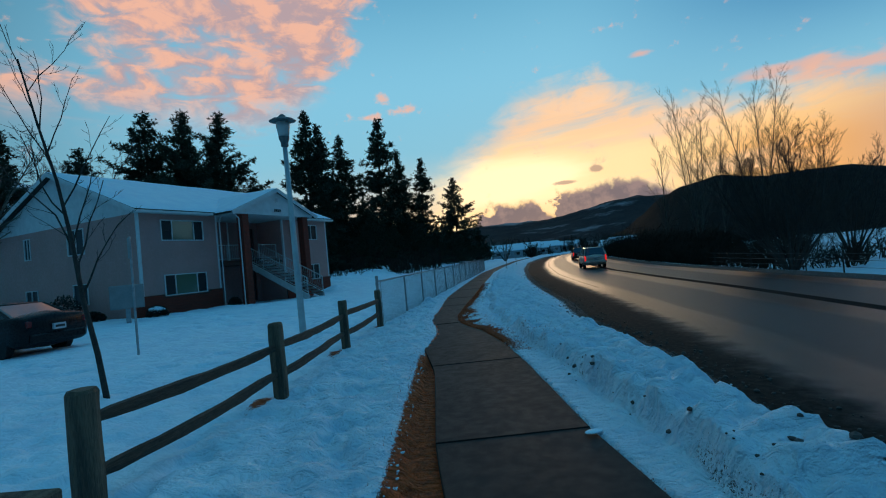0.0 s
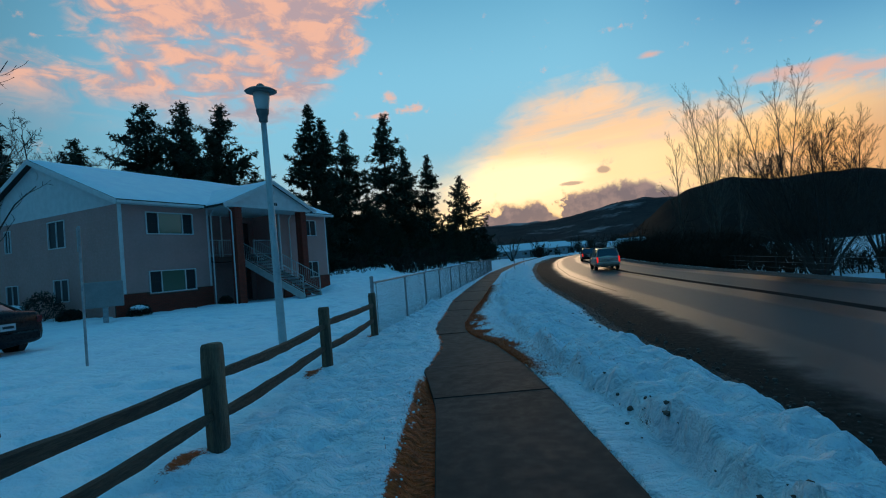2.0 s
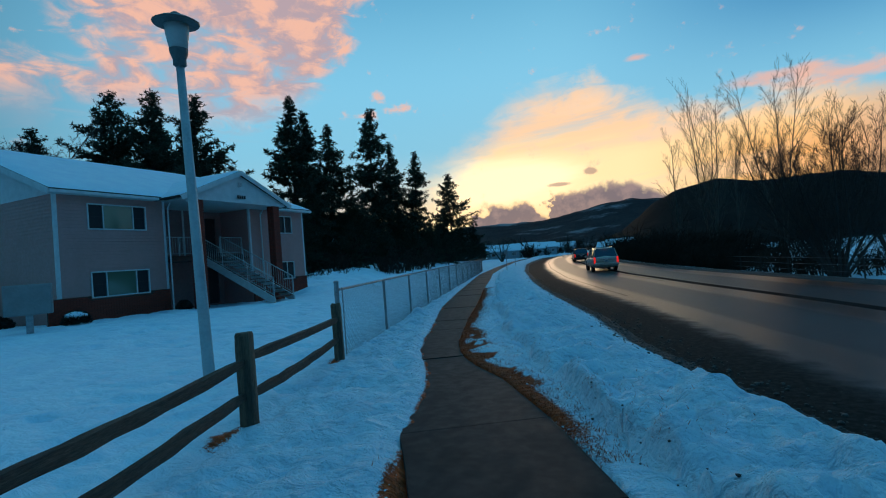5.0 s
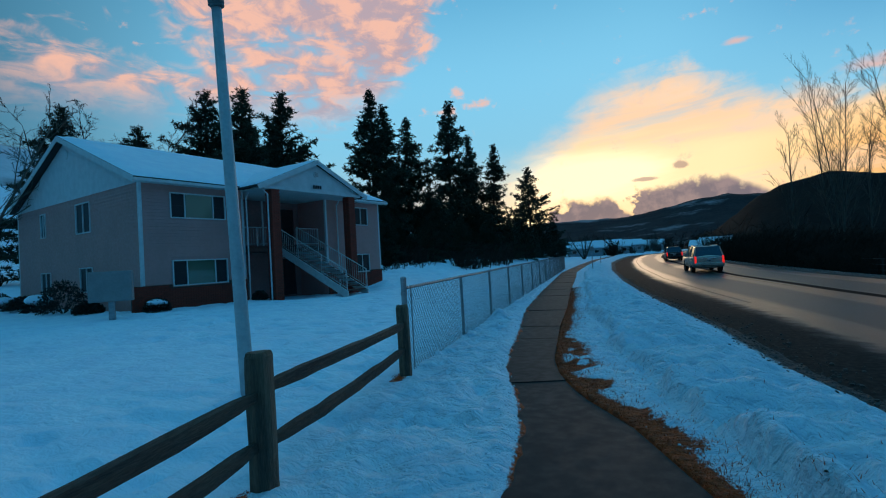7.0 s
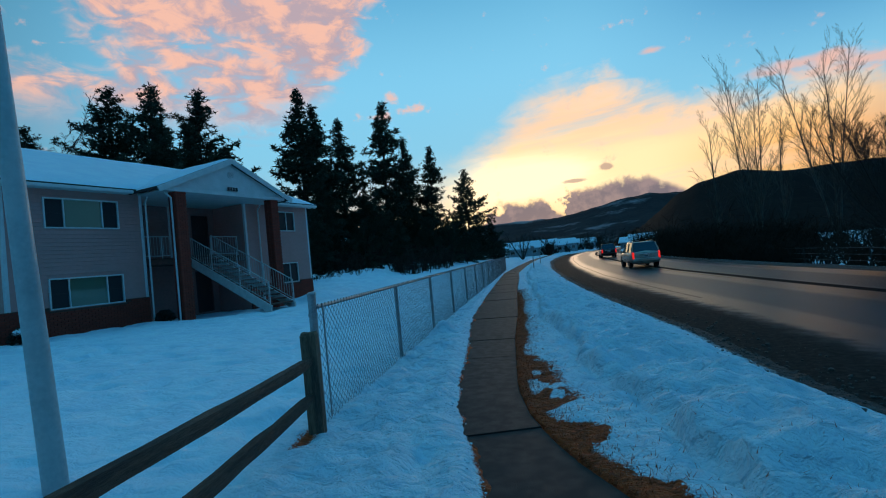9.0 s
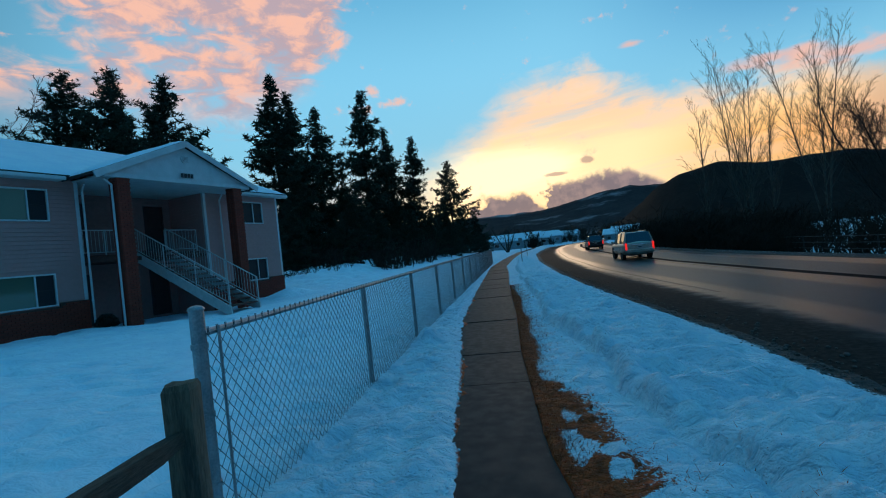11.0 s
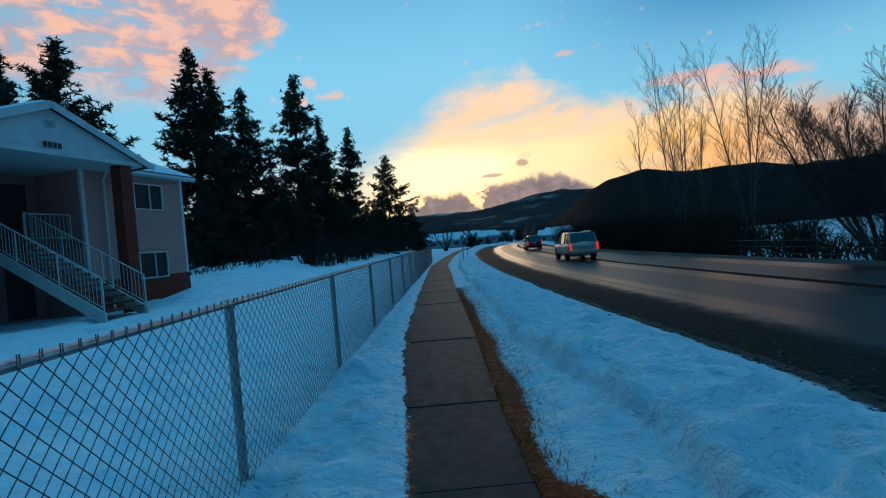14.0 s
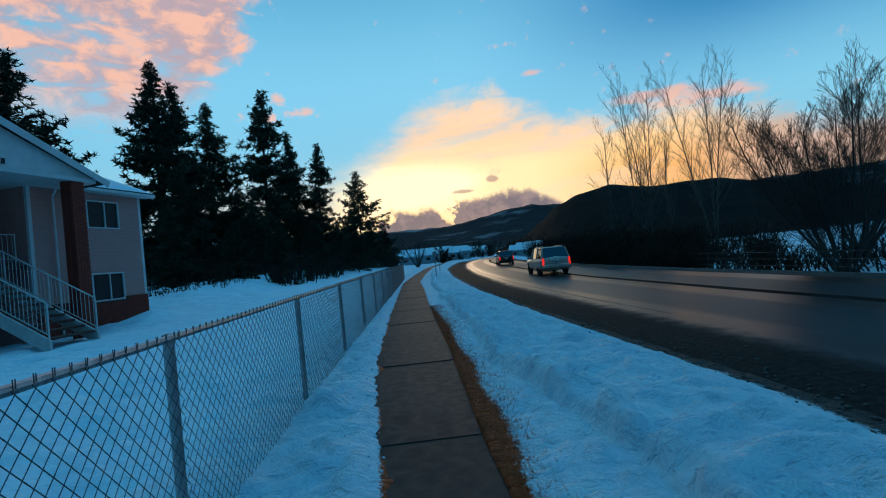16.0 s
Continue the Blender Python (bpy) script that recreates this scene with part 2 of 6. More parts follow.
def road_material():
    """Worn, wet-and-drying asphalt; the UV map holds metres across and along the road."""
    m = bpy.data.materials.new("road_asphalt")
    m.use_nodes = True
    n = Nodes(m.node_tree)
    uv = n.add("ShaderNodeUVMap").outputs[0]
    s = n.add("ShaderNodeSeparateXYZ")
    n.link(uv, s.inputs[0])
    u = s.outputs[0]
    flow = n.vmath("MULTIPLY", uv, (1.0, 0.06, 1.0))
    streak, fine = n.noise(flow, 1.6, 5), n.noise(uv, 60, 4, 0.7)
    wob = n.math("ADD", u, n.math("MULTIPLY", n.math("SUBTRACT", streak, 0.5), 0.8))
    dry = None
    for c, w in ((-1.9, 1.35), (1.9, 1.35)):
        lane = n.ramp(n.math("ABSOLUTE", n.math("SUBTRACT", wob, c)), w, w - 0.55)
        dry = lane if dry is None else n.math("MAXIMUM", dry, lane)
    col = n.mix(dry, (0.008, 0.008, 0.008), (0.020, 0.018, 0.017))
    col = n.mix(n.math("MULTIPLY", n.ramp(streak, 0.5, 0.72), 0.6), col, (0.030, 0.027, 0.025))
    col = n.mix(n.math("MULTIPLY", n.ramp(fine, 0.45, 0.7), 0.5), col, (0.03, 0.03, 0.03))
    # gritty shoulder outside the edge line
    out = n.ramp(n.math("ADD", u, n.math("MULTIPLY", n.math("SUBTRACT", n.noise(uv, 2.2, 5), 0.5), 0.9)), -3.85, -4.7)
    lump = n.noise(uv, 9.0, 5, 0.7)
    shoulder = n.mix(n.ramp(lump, 0.4, 0.65), (0.020, 0.015, 0.013), (0.042, 0.032, 0.027))
    col = n.mix(out, col, shoulder)
    # tarred seam beside the crown of the road
    seam = n.ramp(n.math("ABSOLUTE", n.math("SUBTRACT", n.math("ADD", u, n.math("MULTIPLY", n.math("SUBTRACT", streak, 0.5), 0.25)), 0.55)), 0.30, 0.16)
    col = n.mix(seam, col, (0.007, 0.006, 0.006))
    p = n.add("ShaderNodeBsdfPrincipled")
    n.link(col, p.inputs["Base Color"])
    gloss = n.ramp(n.math("ADD", dry, n.math("MULTIPLY", streak, 0.5)), 0.0, 1.4, 0.28, 0.42)
    n.link(n.math("ADD", gloss, n.math("MULTIPLY", n.math("MAXIMUM", out, seam), 0.5)), p.inputs["Roughness"])
    n.link(n.math("SUBTRACT", 0.16, n.math("MULTIPLY", n.math("MAXIMUM", out, seam), 0.13)), p.inputs["Specular IOR Level"])
    b1 = n.add("ShaderNodeBump")
    b1.inputs["Strength"].default_value = 0.45
    b1.inputs["Distance"].default_value = 0.02
    n.link(n.math("ADD", n.math("MULTIPLY", fine, 0.25), n.math("MULTIPLY", n.math("MULTIPLY", lump, out), 0.9)), b1.inputs["Height"])
    n.link(b1.outputs[0], p.inputs["Normal"])
    n.link(p.outputs[0], n.add("ShaderNodeOutputMaterial").inputs[0])
    return m


def glass_material(name, tint, rough=0.04):
    m = bpy.data.materials.new(name)
    m.use_nodes = True
    n = Nodes(m.node_tree)
    p = n.add("ShaderNodeBsdfPrincipled")
    p.inputs["Base Color"].default_value = (*tint, 1)
    p.inputs["Roughness"].default_value = rough
    p.inputs["Specular IOR Level"].default_value = 0.9
    p.inputs["Coat Weight"].default_value = 0.6
    tc = n.add("ShaderNodeTexCoord").outputs["Object"]
    b1 = n.add("ShaderNodeBump")
    b1.inputs["Strength"].default_value = 0.06
    n.link(n.noise(tc, 1.5, 2), b1.inputs["Height"])
    n.link(b1.outputs[0], p.inputs["Normal"])
    n.link(p.outputs[0], n.add("ShaderNodeOutputMaterial").inputs[0])
    return m


def lamp_material(name, colour, power):
    m = material(name, colour, rough=0.25, bump=0)
    p = next(x for x in m.node_tree.nodes if x.type == "BSDF_PRINCIPLED")
    p.inputs["Emission Color"].default_value = (*colour, 1)
    p.inputs["Emission Strength"].default_value = power
    return m


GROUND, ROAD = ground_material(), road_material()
CONCRETE = material("sidewalk_concrete", (0.044, 0.034, 0.031), (0.034, 0.026, 0.024), 0.66, 0.9, bump=0.25, bump_scale=160, dirt=(0.022, 0.017, 0.014), per=0.3, spec=0.14, rv=0.07)
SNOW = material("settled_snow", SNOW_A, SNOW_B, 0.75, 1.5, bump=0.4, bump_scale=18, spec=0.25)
PAINT_W = material("road_paint", (0.13, 0.12, 0.11), (0.035, 0.033, 0.03), 0.6, 4.0, bump=0.1)
PAINT_Y = material("yellow_road_paint", (0.24, 0.17, 0.08), (0.05, 0.04, 0.03), 0.6, 4.0, bump=0.1)
STONE = material("road_grit", (0.10, 0.09, 0.08), (0.05, 0.045, 0.04), 0.85, 9, bump=0.5)
WOOD = material("weathered_cedar", (0.21, 0.135, 0.085), (0.085, 0.055, 0.036), 0.85, 5.0, bump=0.9, bump_scale=45, dirt=(0.04, 0.034, 0.03), stretch=(3, 3, 0.35), per=0.3)
RAILW = material("weathered_rail", (0.11, 0.064, 0.040), (0.045, 0.028, 0.019), 0.85, 5.0, bump=0.9, bump_scale=45, dirt=(0.03, 0.026, 0.022), stretch=(3, 0.3, 3), per=0.3)
GALV = material("galvanised_steel", (0.42, 0.44, 0.45), (0.28, 0.30, 0.31), 0.45, 8.0, metal=0.75, bump=0.15)
WIRE = material("galvanised_wire", (0.15, 0.16, 0.17), (0.10, 0.105, 0.11), 0.5, 8.0, metal=0.6, bump=0)
POLE = material("painted_pole", (0.44, 0.52, 0.52), (0.34, 0.42, 0.43), 0.45, 3.0, bump=0.1, dirt=(0.22, 0.27, 0.28))
HOOD = material("dark_hood_paint", (0.10, 0.135, 0.135), (0.075, 0.10, 0.10), 0.5, 3.0, bump=0.1)
LENS = material("frosted_lens", (0.55, 0.56, 0.54), (0.45, 0.45, 0.43), 0.3, 4.0, bump=0.05)
SIDING = material("vinyl_siding", (0.60, 0.255, 0.225), (0.54, 0.23, 0.20), 0.55, 0.8, bump=0.12, bump_scale=60)
TRIM = material("white_trim", (0.64, 0.64, 0.63), (0.55, 0.55, 0.54), 0.5, 3.0, bump=0.08)
BRICK = material("red_brick", (0.42, 0.045, 0.022), (0.26, 0.030, 0.015), 0.85, 7.0, bump=0.6, per=0.5)
MORTAR = material("mortar", (0.15, 0.05, 0.036), (0.11, 0.038, 0.028), 0.9, 9.0)
# siding of the stair recess, its colour darkened for the porch's shade
SIDING_SHADE = material("mauve_siding", (0.42, 0.18, 0.16), (0.34, 0.145, 0.13), 0.6, 0.8, bump=0.12)
DOOR = material("painted_door", (0.07, 0.03, 0.028), (0.05, 0.022, 0.022), 0.5, 4.0, bump=0.1)
SHINGLE = material("asphalt_shingle", (0.045, 0.040, 0.038), (0.028, 0.026, 0.025), 0.9, 12.0)
GLASS = glass_material("window_glass", (0.012, 0.018, 0.018))
# green base colour stands in for a reflection in the middle panes
GLASS_REFL = glass_material("curtained_glass", (0.10, 0.15, 0.10), 0.06)
# dark sash bars; also the unseen board coloured for dim rooms
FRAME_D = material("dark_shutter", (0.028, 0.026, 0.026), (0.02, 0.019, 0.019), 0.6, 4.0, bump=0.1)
STEEL_W = material("white_rail_paint", (0.55, 0.55, 0.54), (0.45, 0.45, 0.44), 0.5, 6.0, bump=0.1)
BARK = material("bare_bark", (0.060, 0.043, 0.034), (0.032, 0.024, 0.020), 0.9, 6.0, bump=0.7)
BARK_P = material("pale_bark", (0.14, 0.11, 0.085), (0.075, 0.058, 0.046), 0.9, 3.0, bump=0.5)
PINE_BARK = material("pine_bark", (0.065, 0.038, 0.026), (0.03, 0.02, 0.015), 0.95, 5.0, bump=0.8)
NEEDLE = material("pine_needles", (0.028, 0.045, 0.020), (0.014, 0.024, 0.012), 0.75, 0.9, bump=0, dirt=(0.04, 0.045, 0.018))
SHRUB = material("shrub_leaves", (0.022, 0.026, 0.016), (0.013, 0.015, 0.010), 0.8, 4.0, bump=0)
BRUSH = material("bare_brush", (0.060, 0.038, 0.028), (0.034, 0.023, 0.018), 0.95, 1.0, bump=0, spec=0.05)
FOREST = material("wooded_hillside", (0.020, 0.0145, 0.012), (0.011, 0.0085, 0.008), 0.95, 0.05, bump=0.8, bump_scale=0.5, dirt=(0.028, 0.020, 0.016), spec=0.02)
FARHILL = material("snowy_far_hill", (0.040, 0.040, 0.042), (0.024, 0.025, 0.028), 0.95, 0.02, bump=0.6, bump_scale=0.3, dirt=(0.34, 0.35, 0.37), spec=0.02)
SNOWHILL = material("snowy_hillside", (0.60, 0.64, 0.68), (0.50, 0.54, 0.58), 0.9, 0.05, bump=0.6, bump_scale=0.5, dirt=(0.06, 0.055, 0.05))
CAR_BLACK = material("black_car_paint", (0.010, 0.010, 0.012), (0.008, 0.008, 0.009), 0.3, 2.0, bump=0, spec=0.2)
CAR_SILVER = material("silver_car_paint", (0.56, 0.47, 0.40), (0.50, 0.42, 0.36), 0.32, 2.0, metal=0.3, bump=0, dirt=(0.30, 0.28, 0.26))
CAR_DARK = material("charcoal_car_paint", (0.022, 0.021, 0.022), (0.017, 0.016, 0.017), 0.3, 2.0, bump=0)
TYRE = material("tyre_rubber", (0.018, 0.018, 0.018), (0.011, 0.011, 0.011), 0.85, 8.0)
RIM = material("alloy_rim", (0.35, 0.35, 0.36), (0.25, 0.25, 0.26), 0.35, 6.0, metal=0.8, bump=0)
CHROME = material("chrome_trim", (0.6, 0.6, 0.6), (0.5, 0.5, 0.5), 0.2, 4.0, metal=1.0, bump=0)
TAIL_ON = lamp_material("lit_tail_lamp", (0.75, 0.02, 0.015), 1.1)
TAIL_OFF = material("tail_lamp_lens", (0.30, 0.012, 0.012), (0.22, 0.01, 0.01), 0.2, 4.0, bump=0)
CLEAR_LENS = material("clear_lamp_lens", (0.55, 0.55, 0.55), (0.4, 0.4, 0.4), 0.15, 4.0, bump=0)
PLATE = material("plate_white", (0.55, 0.56, 0.58), (0.45, 0.46, 0.48), 0.5, 6.0, bump=0)
INK = material("dark_ink", (0.02, 0.02, 0.025), (0.015, 0.015, 0.02), 0.6, 6.0, bump=0)
STRAW = material("dead_grass_blades", (0.66, 0.095, 0.016), (0.32, 0.046, 0.009), 0.85, 3.0, bump=0)
FARWALL = material("far_house_wall", (0.30, 0.36, 0.38), (0.24, 0.28, 0.30), 0.7, 1.0, bump=0)
SHEET = material("grey_sheet_metal", (0.30, 0.27, 0.26), (0.25, 0.225, 0.22), 0.5, 2.0, bump=0.1)


# ---------- mesh helpers ----------
def from_arrays(name, verts, faces, mat, parent=None, label="", smooth=False):
    me = bpy.data.meshes.new(name)
    me.from_pydata([tuple(map(float, v)) for v in verts], [], [tuple(map(int, f)) for f in faces])
    me.materials.append(mat)
    if smooth:
        me.polygons.foreach_set("use_smooth", [True] * len(me.polygons))
    me.update()
    ob = new(name, me)
    if parent:
        ob.parent = parent
    if label:
        ob["label"] = label
    return ob


def part(name, bm, mat, parent=None, label="", smooth=False):
    me = bpy.data.meshes.new(name)
    bmesh.ops.recalc_face_normals(bm, faces=bm.faces)
    bm.to_mesh(me)
    bm.free()
    me.materials.append(mat)
    if smooth:
        me.polygons.foreach_set("use_smooth", [True] * len(me.polygons))
    ob = new(name, me)
    if parent:
        ob.parent = parent
    if label:
        ob["label"] = label
    return ob


def share(ob, m, parent=None):
    """Another object on the same mesh."""
    o = new(ob.name.split(".")[0], ob.data)
    o.matrix_basis = m
    if parent:
        o.parent = parent
    return o


def box(bm, lo, hi, bevel=0.0, m=None):
    c = [(a + b) / 2 for a, b in zip(lo, hi)]
    s = [abs(b - a) for a, b in zip(lo, hi)]
    mat = Matrix.Translation(c) @ Matrix.Diagonal((*s, 1))
    r = bmesh.ops.create_cube(bm, size=1.0, matrix=(m @ mat) if m else mat)
    if bevel:
        vs = set(r["verts"])
        es = [e for e in bm.edges if e.verts[0] in vs and e.verts[1] in vs]
        bmesh.ops.bevel(bm, geom=es, offset=bevel, segments=1, affect="EDGES")
    return bm


def bx(lo, hi, bevel=0.0):
    return box(bmesh.new(), lo, hi, bevel)


def rod(bm, a, b, r0, r1=None, n=8):
    a, b = Vector(a), Vector(b)
    d = b - a
    m = Matrix.Translation((a + b) / 2) @ d.to_track_quat("Z", "Y").to_matrix().to_4x4()
    bmesh.ops.create_cone(bm, cap_ends=True, segments=n, radius1=r0, radius2=r0 if r1 is None else r1, depth=d.length, matrix=m)
    return bm


def lathe(profile, n=24):
    bm = bmesh.new()
    rings = [[bm.verts.new((r * math.cos(2 * math.pi * i / n), r * math.sin(2 * math.pi * i / n), z)) for i in range(n)] for r, z in profile]
    for a, b in zip(rings, rings[1:]):
        for i in range(n):
            bm.faces.new((a[i], a[(i + 1) % n], b[(i + 1) % n], b[i]))
    bm.faces.new(rings[0][::-1])
    bm.faces.new(rings[-1])
    return bm


def empty(name, m, label, category, group="", kind=""):
    e = new(name)
    e.matrix_basis = m
    return tagged(e, label, category, group, kind)


RNG = np.random.default_rng(7)
LATT = RNG.random((256, 256))


def vnoise(x, y, scale, seed=0):
    """Smooth value noise in 0..1 on arrays."""
    x, y = np.asarray(x, float) * scale + seed * 17.3, np.asarray(y, float) * scale + seed * 7.7
    xi, yi = np.floor(x).astype(int), np.floor(y).astype(int)
    fx, fy = x - xi, y - yi
    fx, fy = fx * fx * (3 - 2 * fx), fy * fy * (3 - 2 * fy)
    g = lambda i, j: LATT[i % 256, j % 256]
    return (g(xi, yi) * (1 - fx) + g(xi + 1, yi) * fx) * (1 - fy) + (g(xi, yi + 1) * (1 - fx) + g(xi + 1, yi + 1) * fx) * fy


def fbm(x, y, scale, seed=0, octaves=4):
    return sum(vnoise(x, y, scale * 2 ** k, seed + k) * 0.5 ** (k + 1) for k in range(octaves)) / (1 - 0.5 ** octaves)


def sstep(v, lo, hi):
    k = np.clip((np.asarray(v, float) - lo) / (hi - lo), 0, 1)
    return k * k * (3 - 2 * k)


# ---------- plan of the ground ----------
def line(*pts):
    ys, xs = [p[1] for p in pts], [p[0] for p in pts]
    return lambda y: np.interp(y, ys, xs)


ROAD_Z = -0.42
path_r = line((3.6, -21), (2.85, -16.5), (2.3, -13.5), (1.9, -12), (1.37, -9.3), (0.92, -7.5), (0.36, -5.8), (-0.1, -4.9), (-0.4, -4.0), (-0.56, -3.0), (-0.74, 0.4), (-0.82, 4.2), (-1.1, 11), (-1.3, 20), (-1.6, 28), (-1.2, 45), (0.0, 70), (3.5, 105))
path_w = line((1.35, -30), (1.35, -9), (1.5, -5), (1.35, 0), (1.35, 8), (1.3, 40))
snow_l = line((1.5, -21), (0.85, -16.5), (0.5, -13.5), (0.12, -11.3), (-0.02, -10.4), (-0.2, -9.3), (-0.42, -8), (-0.55, -6.2), (-0.72, -5.3), (-1.1, -3.8), (-1.3, -2.5), (-1.42, -1.2), (-1.6, 0.6), (-1.78, 2.2), (-1.95, 4), (-2.2, 10), (-2.42, 18), (-2.7, 28), (-2.2, 45), (-1.0, 70), (2.5, 105))
ridge_x = line((4.0, -21), (3.1, -15), (2.15, -10.4), (2.0, -9.6), (1.65, -8.4), (0.78, -4.65), (0.3, -0.8), (0.15, 0.2), (-0.02, 2), (-0.12, 4), (-0.45, 12), (-0.9, 24), (-0.6, 45), (0.7, 70), (4.5, 105))
edge_x = line((5.2, -30), (4.3, -16), (4.0, -8.7), (3.9, -7), (3.6, -5.2), (3.15, -1.8), (3.05, 2.4), (2.75, 5.4), (2.15, 12.8), (1.8, 20), (1.5, 37), (2.0, 60), (3.4, 78), (7.5, 115), (17, 150), (45, 220))
road_c = line((9.6, -30), (9.2, -5), (8.8, 4), (8.2, 12), (7.6, 23), (7.7, 42), (8.7, 64), (10.6, 88), (14, 115), (19, 140), (27, 165), (52, 220), (110, 300))


def base_z(y):
    return np.interp(y, [-20, -14, 0], [0.09, 0.09, 0.0])


HO, HU, HN = np.array([-16.45, 3.45]), np.array([0.264, 0.9645]), np.array([0.9645, -0.264])


def ground_height(x, y):
    x, y = np.asarray(x, float), np.asarray(y, float)
    zb = base_z(y)
    pr, sl, rx, ex, rc = path_r(y), snow_l(y), ridge_x(y), edge_x(y), road_c(y)
    ragged = (fbm(x, y, 3.0, 3, 4) - 0.5)
    dl = sl + ragged * 0.26 - x            # > 0 on the snow beside the fence
    lumps = fbm(x, y, 0.9, 1, 5) - 0.5
    crust = fbm(x, y, 5.0, 8, 3) - 0.5
    fine = fbm(x, y, 13.0, 50, 2)
    prints = sstep(vnoise(x, y, 2.6, 60), 0.66, 0.80) * sstep(vnoise(x, y, 0.35, 61), 0.40, 0.60)
    left = zb + 0.075 * sstep(dl, -0.03, 0.22) - 0.06 * (1 - sstep(dl, -0.06, 0.02)) + 0.10 * lumps * sstep(dl, 0, 1.0) + 0.15 * crust * sstep(dl, 0.05, 0.4) * (0.4 + 0.6 * sstep(x, -8, -3)) + 0.05 * (fine - 0.5) * sstep(dl, 0.02, 0.2) * sstep(dl, 2.2, 0.6) - 0.085 * prints * sstep(dl, 0.25, 0.6)
    uu, nn = (x - HO[0]) * HU[0] + (y - HO[1]) * HU[1], (x - HO[0]) * HN[0] + (y - HO[1]) * HN[1]
    left = left + 0.16 * sstep(-x, 4, 14) * sstep(y, -14, 4)
    left = left - 0.22 * sstep(uu, 4.0, 6.0) * sstep(uu, 12.0, 9.5) * sstep(nn, 3.5, 1.5)
    bank = sstep(uu, 14.6, 23) * sstep(-x, 8.0, 17.0)
    left = left + bank * (0.8 + 0.5 * sstep(uu, 20, 45) + 0.9 * lumps)
    left = left + 0.3 * sstep(y, 30, 80) * sstep(-x, 3, 9) + 26 * sstep(-x, 45, 170) + 1.5 * sstep(-x, 20, 45) * sstep(y, -5, 25)
    left = left + 0.20 * np.exp(-(((x + 2.28) / 0.17) ** 2 + ((y - 1.35) / 0.2) ** 2) ** 1.5) + 0.38 * np.exp(-(((uu - 12.6) / 1.1) ** 2 + ((nn - 1.6) / 0.7) ** 2)) + 0.10 * np.exp(-(((x + 2.3) / 0.25) ** 2 + ((y - 2.0) / 0.5) ** 2))
    dr = x - pr                             # > 0 between slab and road
    rag = fbm(x, y, 2.2, 5, 4) - 0.5
    k = np.clip((x - rx) / np.maximum(ex - rx, 0.3), 0, 1)
    clods = np.abs(fbm(x, y, 2.6, 11, 4) - 0.5)
    wander = rx + 0.30 * (vnoise(x, y, 0.55, 33) - 0.5) + 0.20 * (fbm(x, y, 2.4, 5, 3) - 0.5)
    dR = x - wander
    ripple = fbm(x * 0.7, y * 1.5, 1.7, 71, 3) - 0.5
    low = zb + 0.018 + 0.03 * sstep(dr, 0.1, 0.5) + (0.08 * crust + 0.07 * (fine - 0.5)) * sstep(dr, 0.08, 0.4) + 0.03 * lumps
    berm = np.interp(y, [-9.0, -3.5], [1.0, 0.0])
    pock = fbm(x * 0.8, y * 1.7, 3.4, 83, 2) - 0.5
    high = zb + 0.10 + 0.10 * berm + (0.17 + 0.10 * berm) * ripple + (0.10 + 0.10 * berm) * crust + 0.20 * pock + 0.05 * (fine - 0.5) + (0.10 + 0.14 * berm) * (0.16 - clods) - 0.06 * prints
    lip = (0.21 + 0.06 * berm) * (vnoise(x, y, 2.8, 40) - 0.25) * np.exp(-((dR - 0.14) / 0.14) ** 2) - 0.07 * np.exp(-((dR + 0.07) / 0.06) ** 2)
    f = sstep(dR, -0.03, 0.035)
    right = low * (1 - f) + high * f + lip
    shed = sstep(k, 0.40, 1.0)
    right = right * (1 - shed) + (ROAD_Z + 0.03 + 0.06 * crust + 0.05 * np.maximum(lumps, 0)) * shed
    under = ROAD_Z - 0.14
    far = x - (rc + 4.3)
    field = under + 0.17 * sstep(far, -0.4, 0.3) - 0.85 * sstep(far, 0.8, 6) + 0.5 * lumps * sstep(far, 3, 12) + 5.0 * sstep(far, 60, 240)
    inpath = zb - 0.07
    z = np.where(dl > -0.3, left, inpath)
    z = np.where(dr > 0.0, right, z)
    z = np.where(x > ex + 0.12 * rag, np.maximum(under, right - 1.2 * (x - ex)), z)
    z = np.where(x > rc, field, z)
    return z


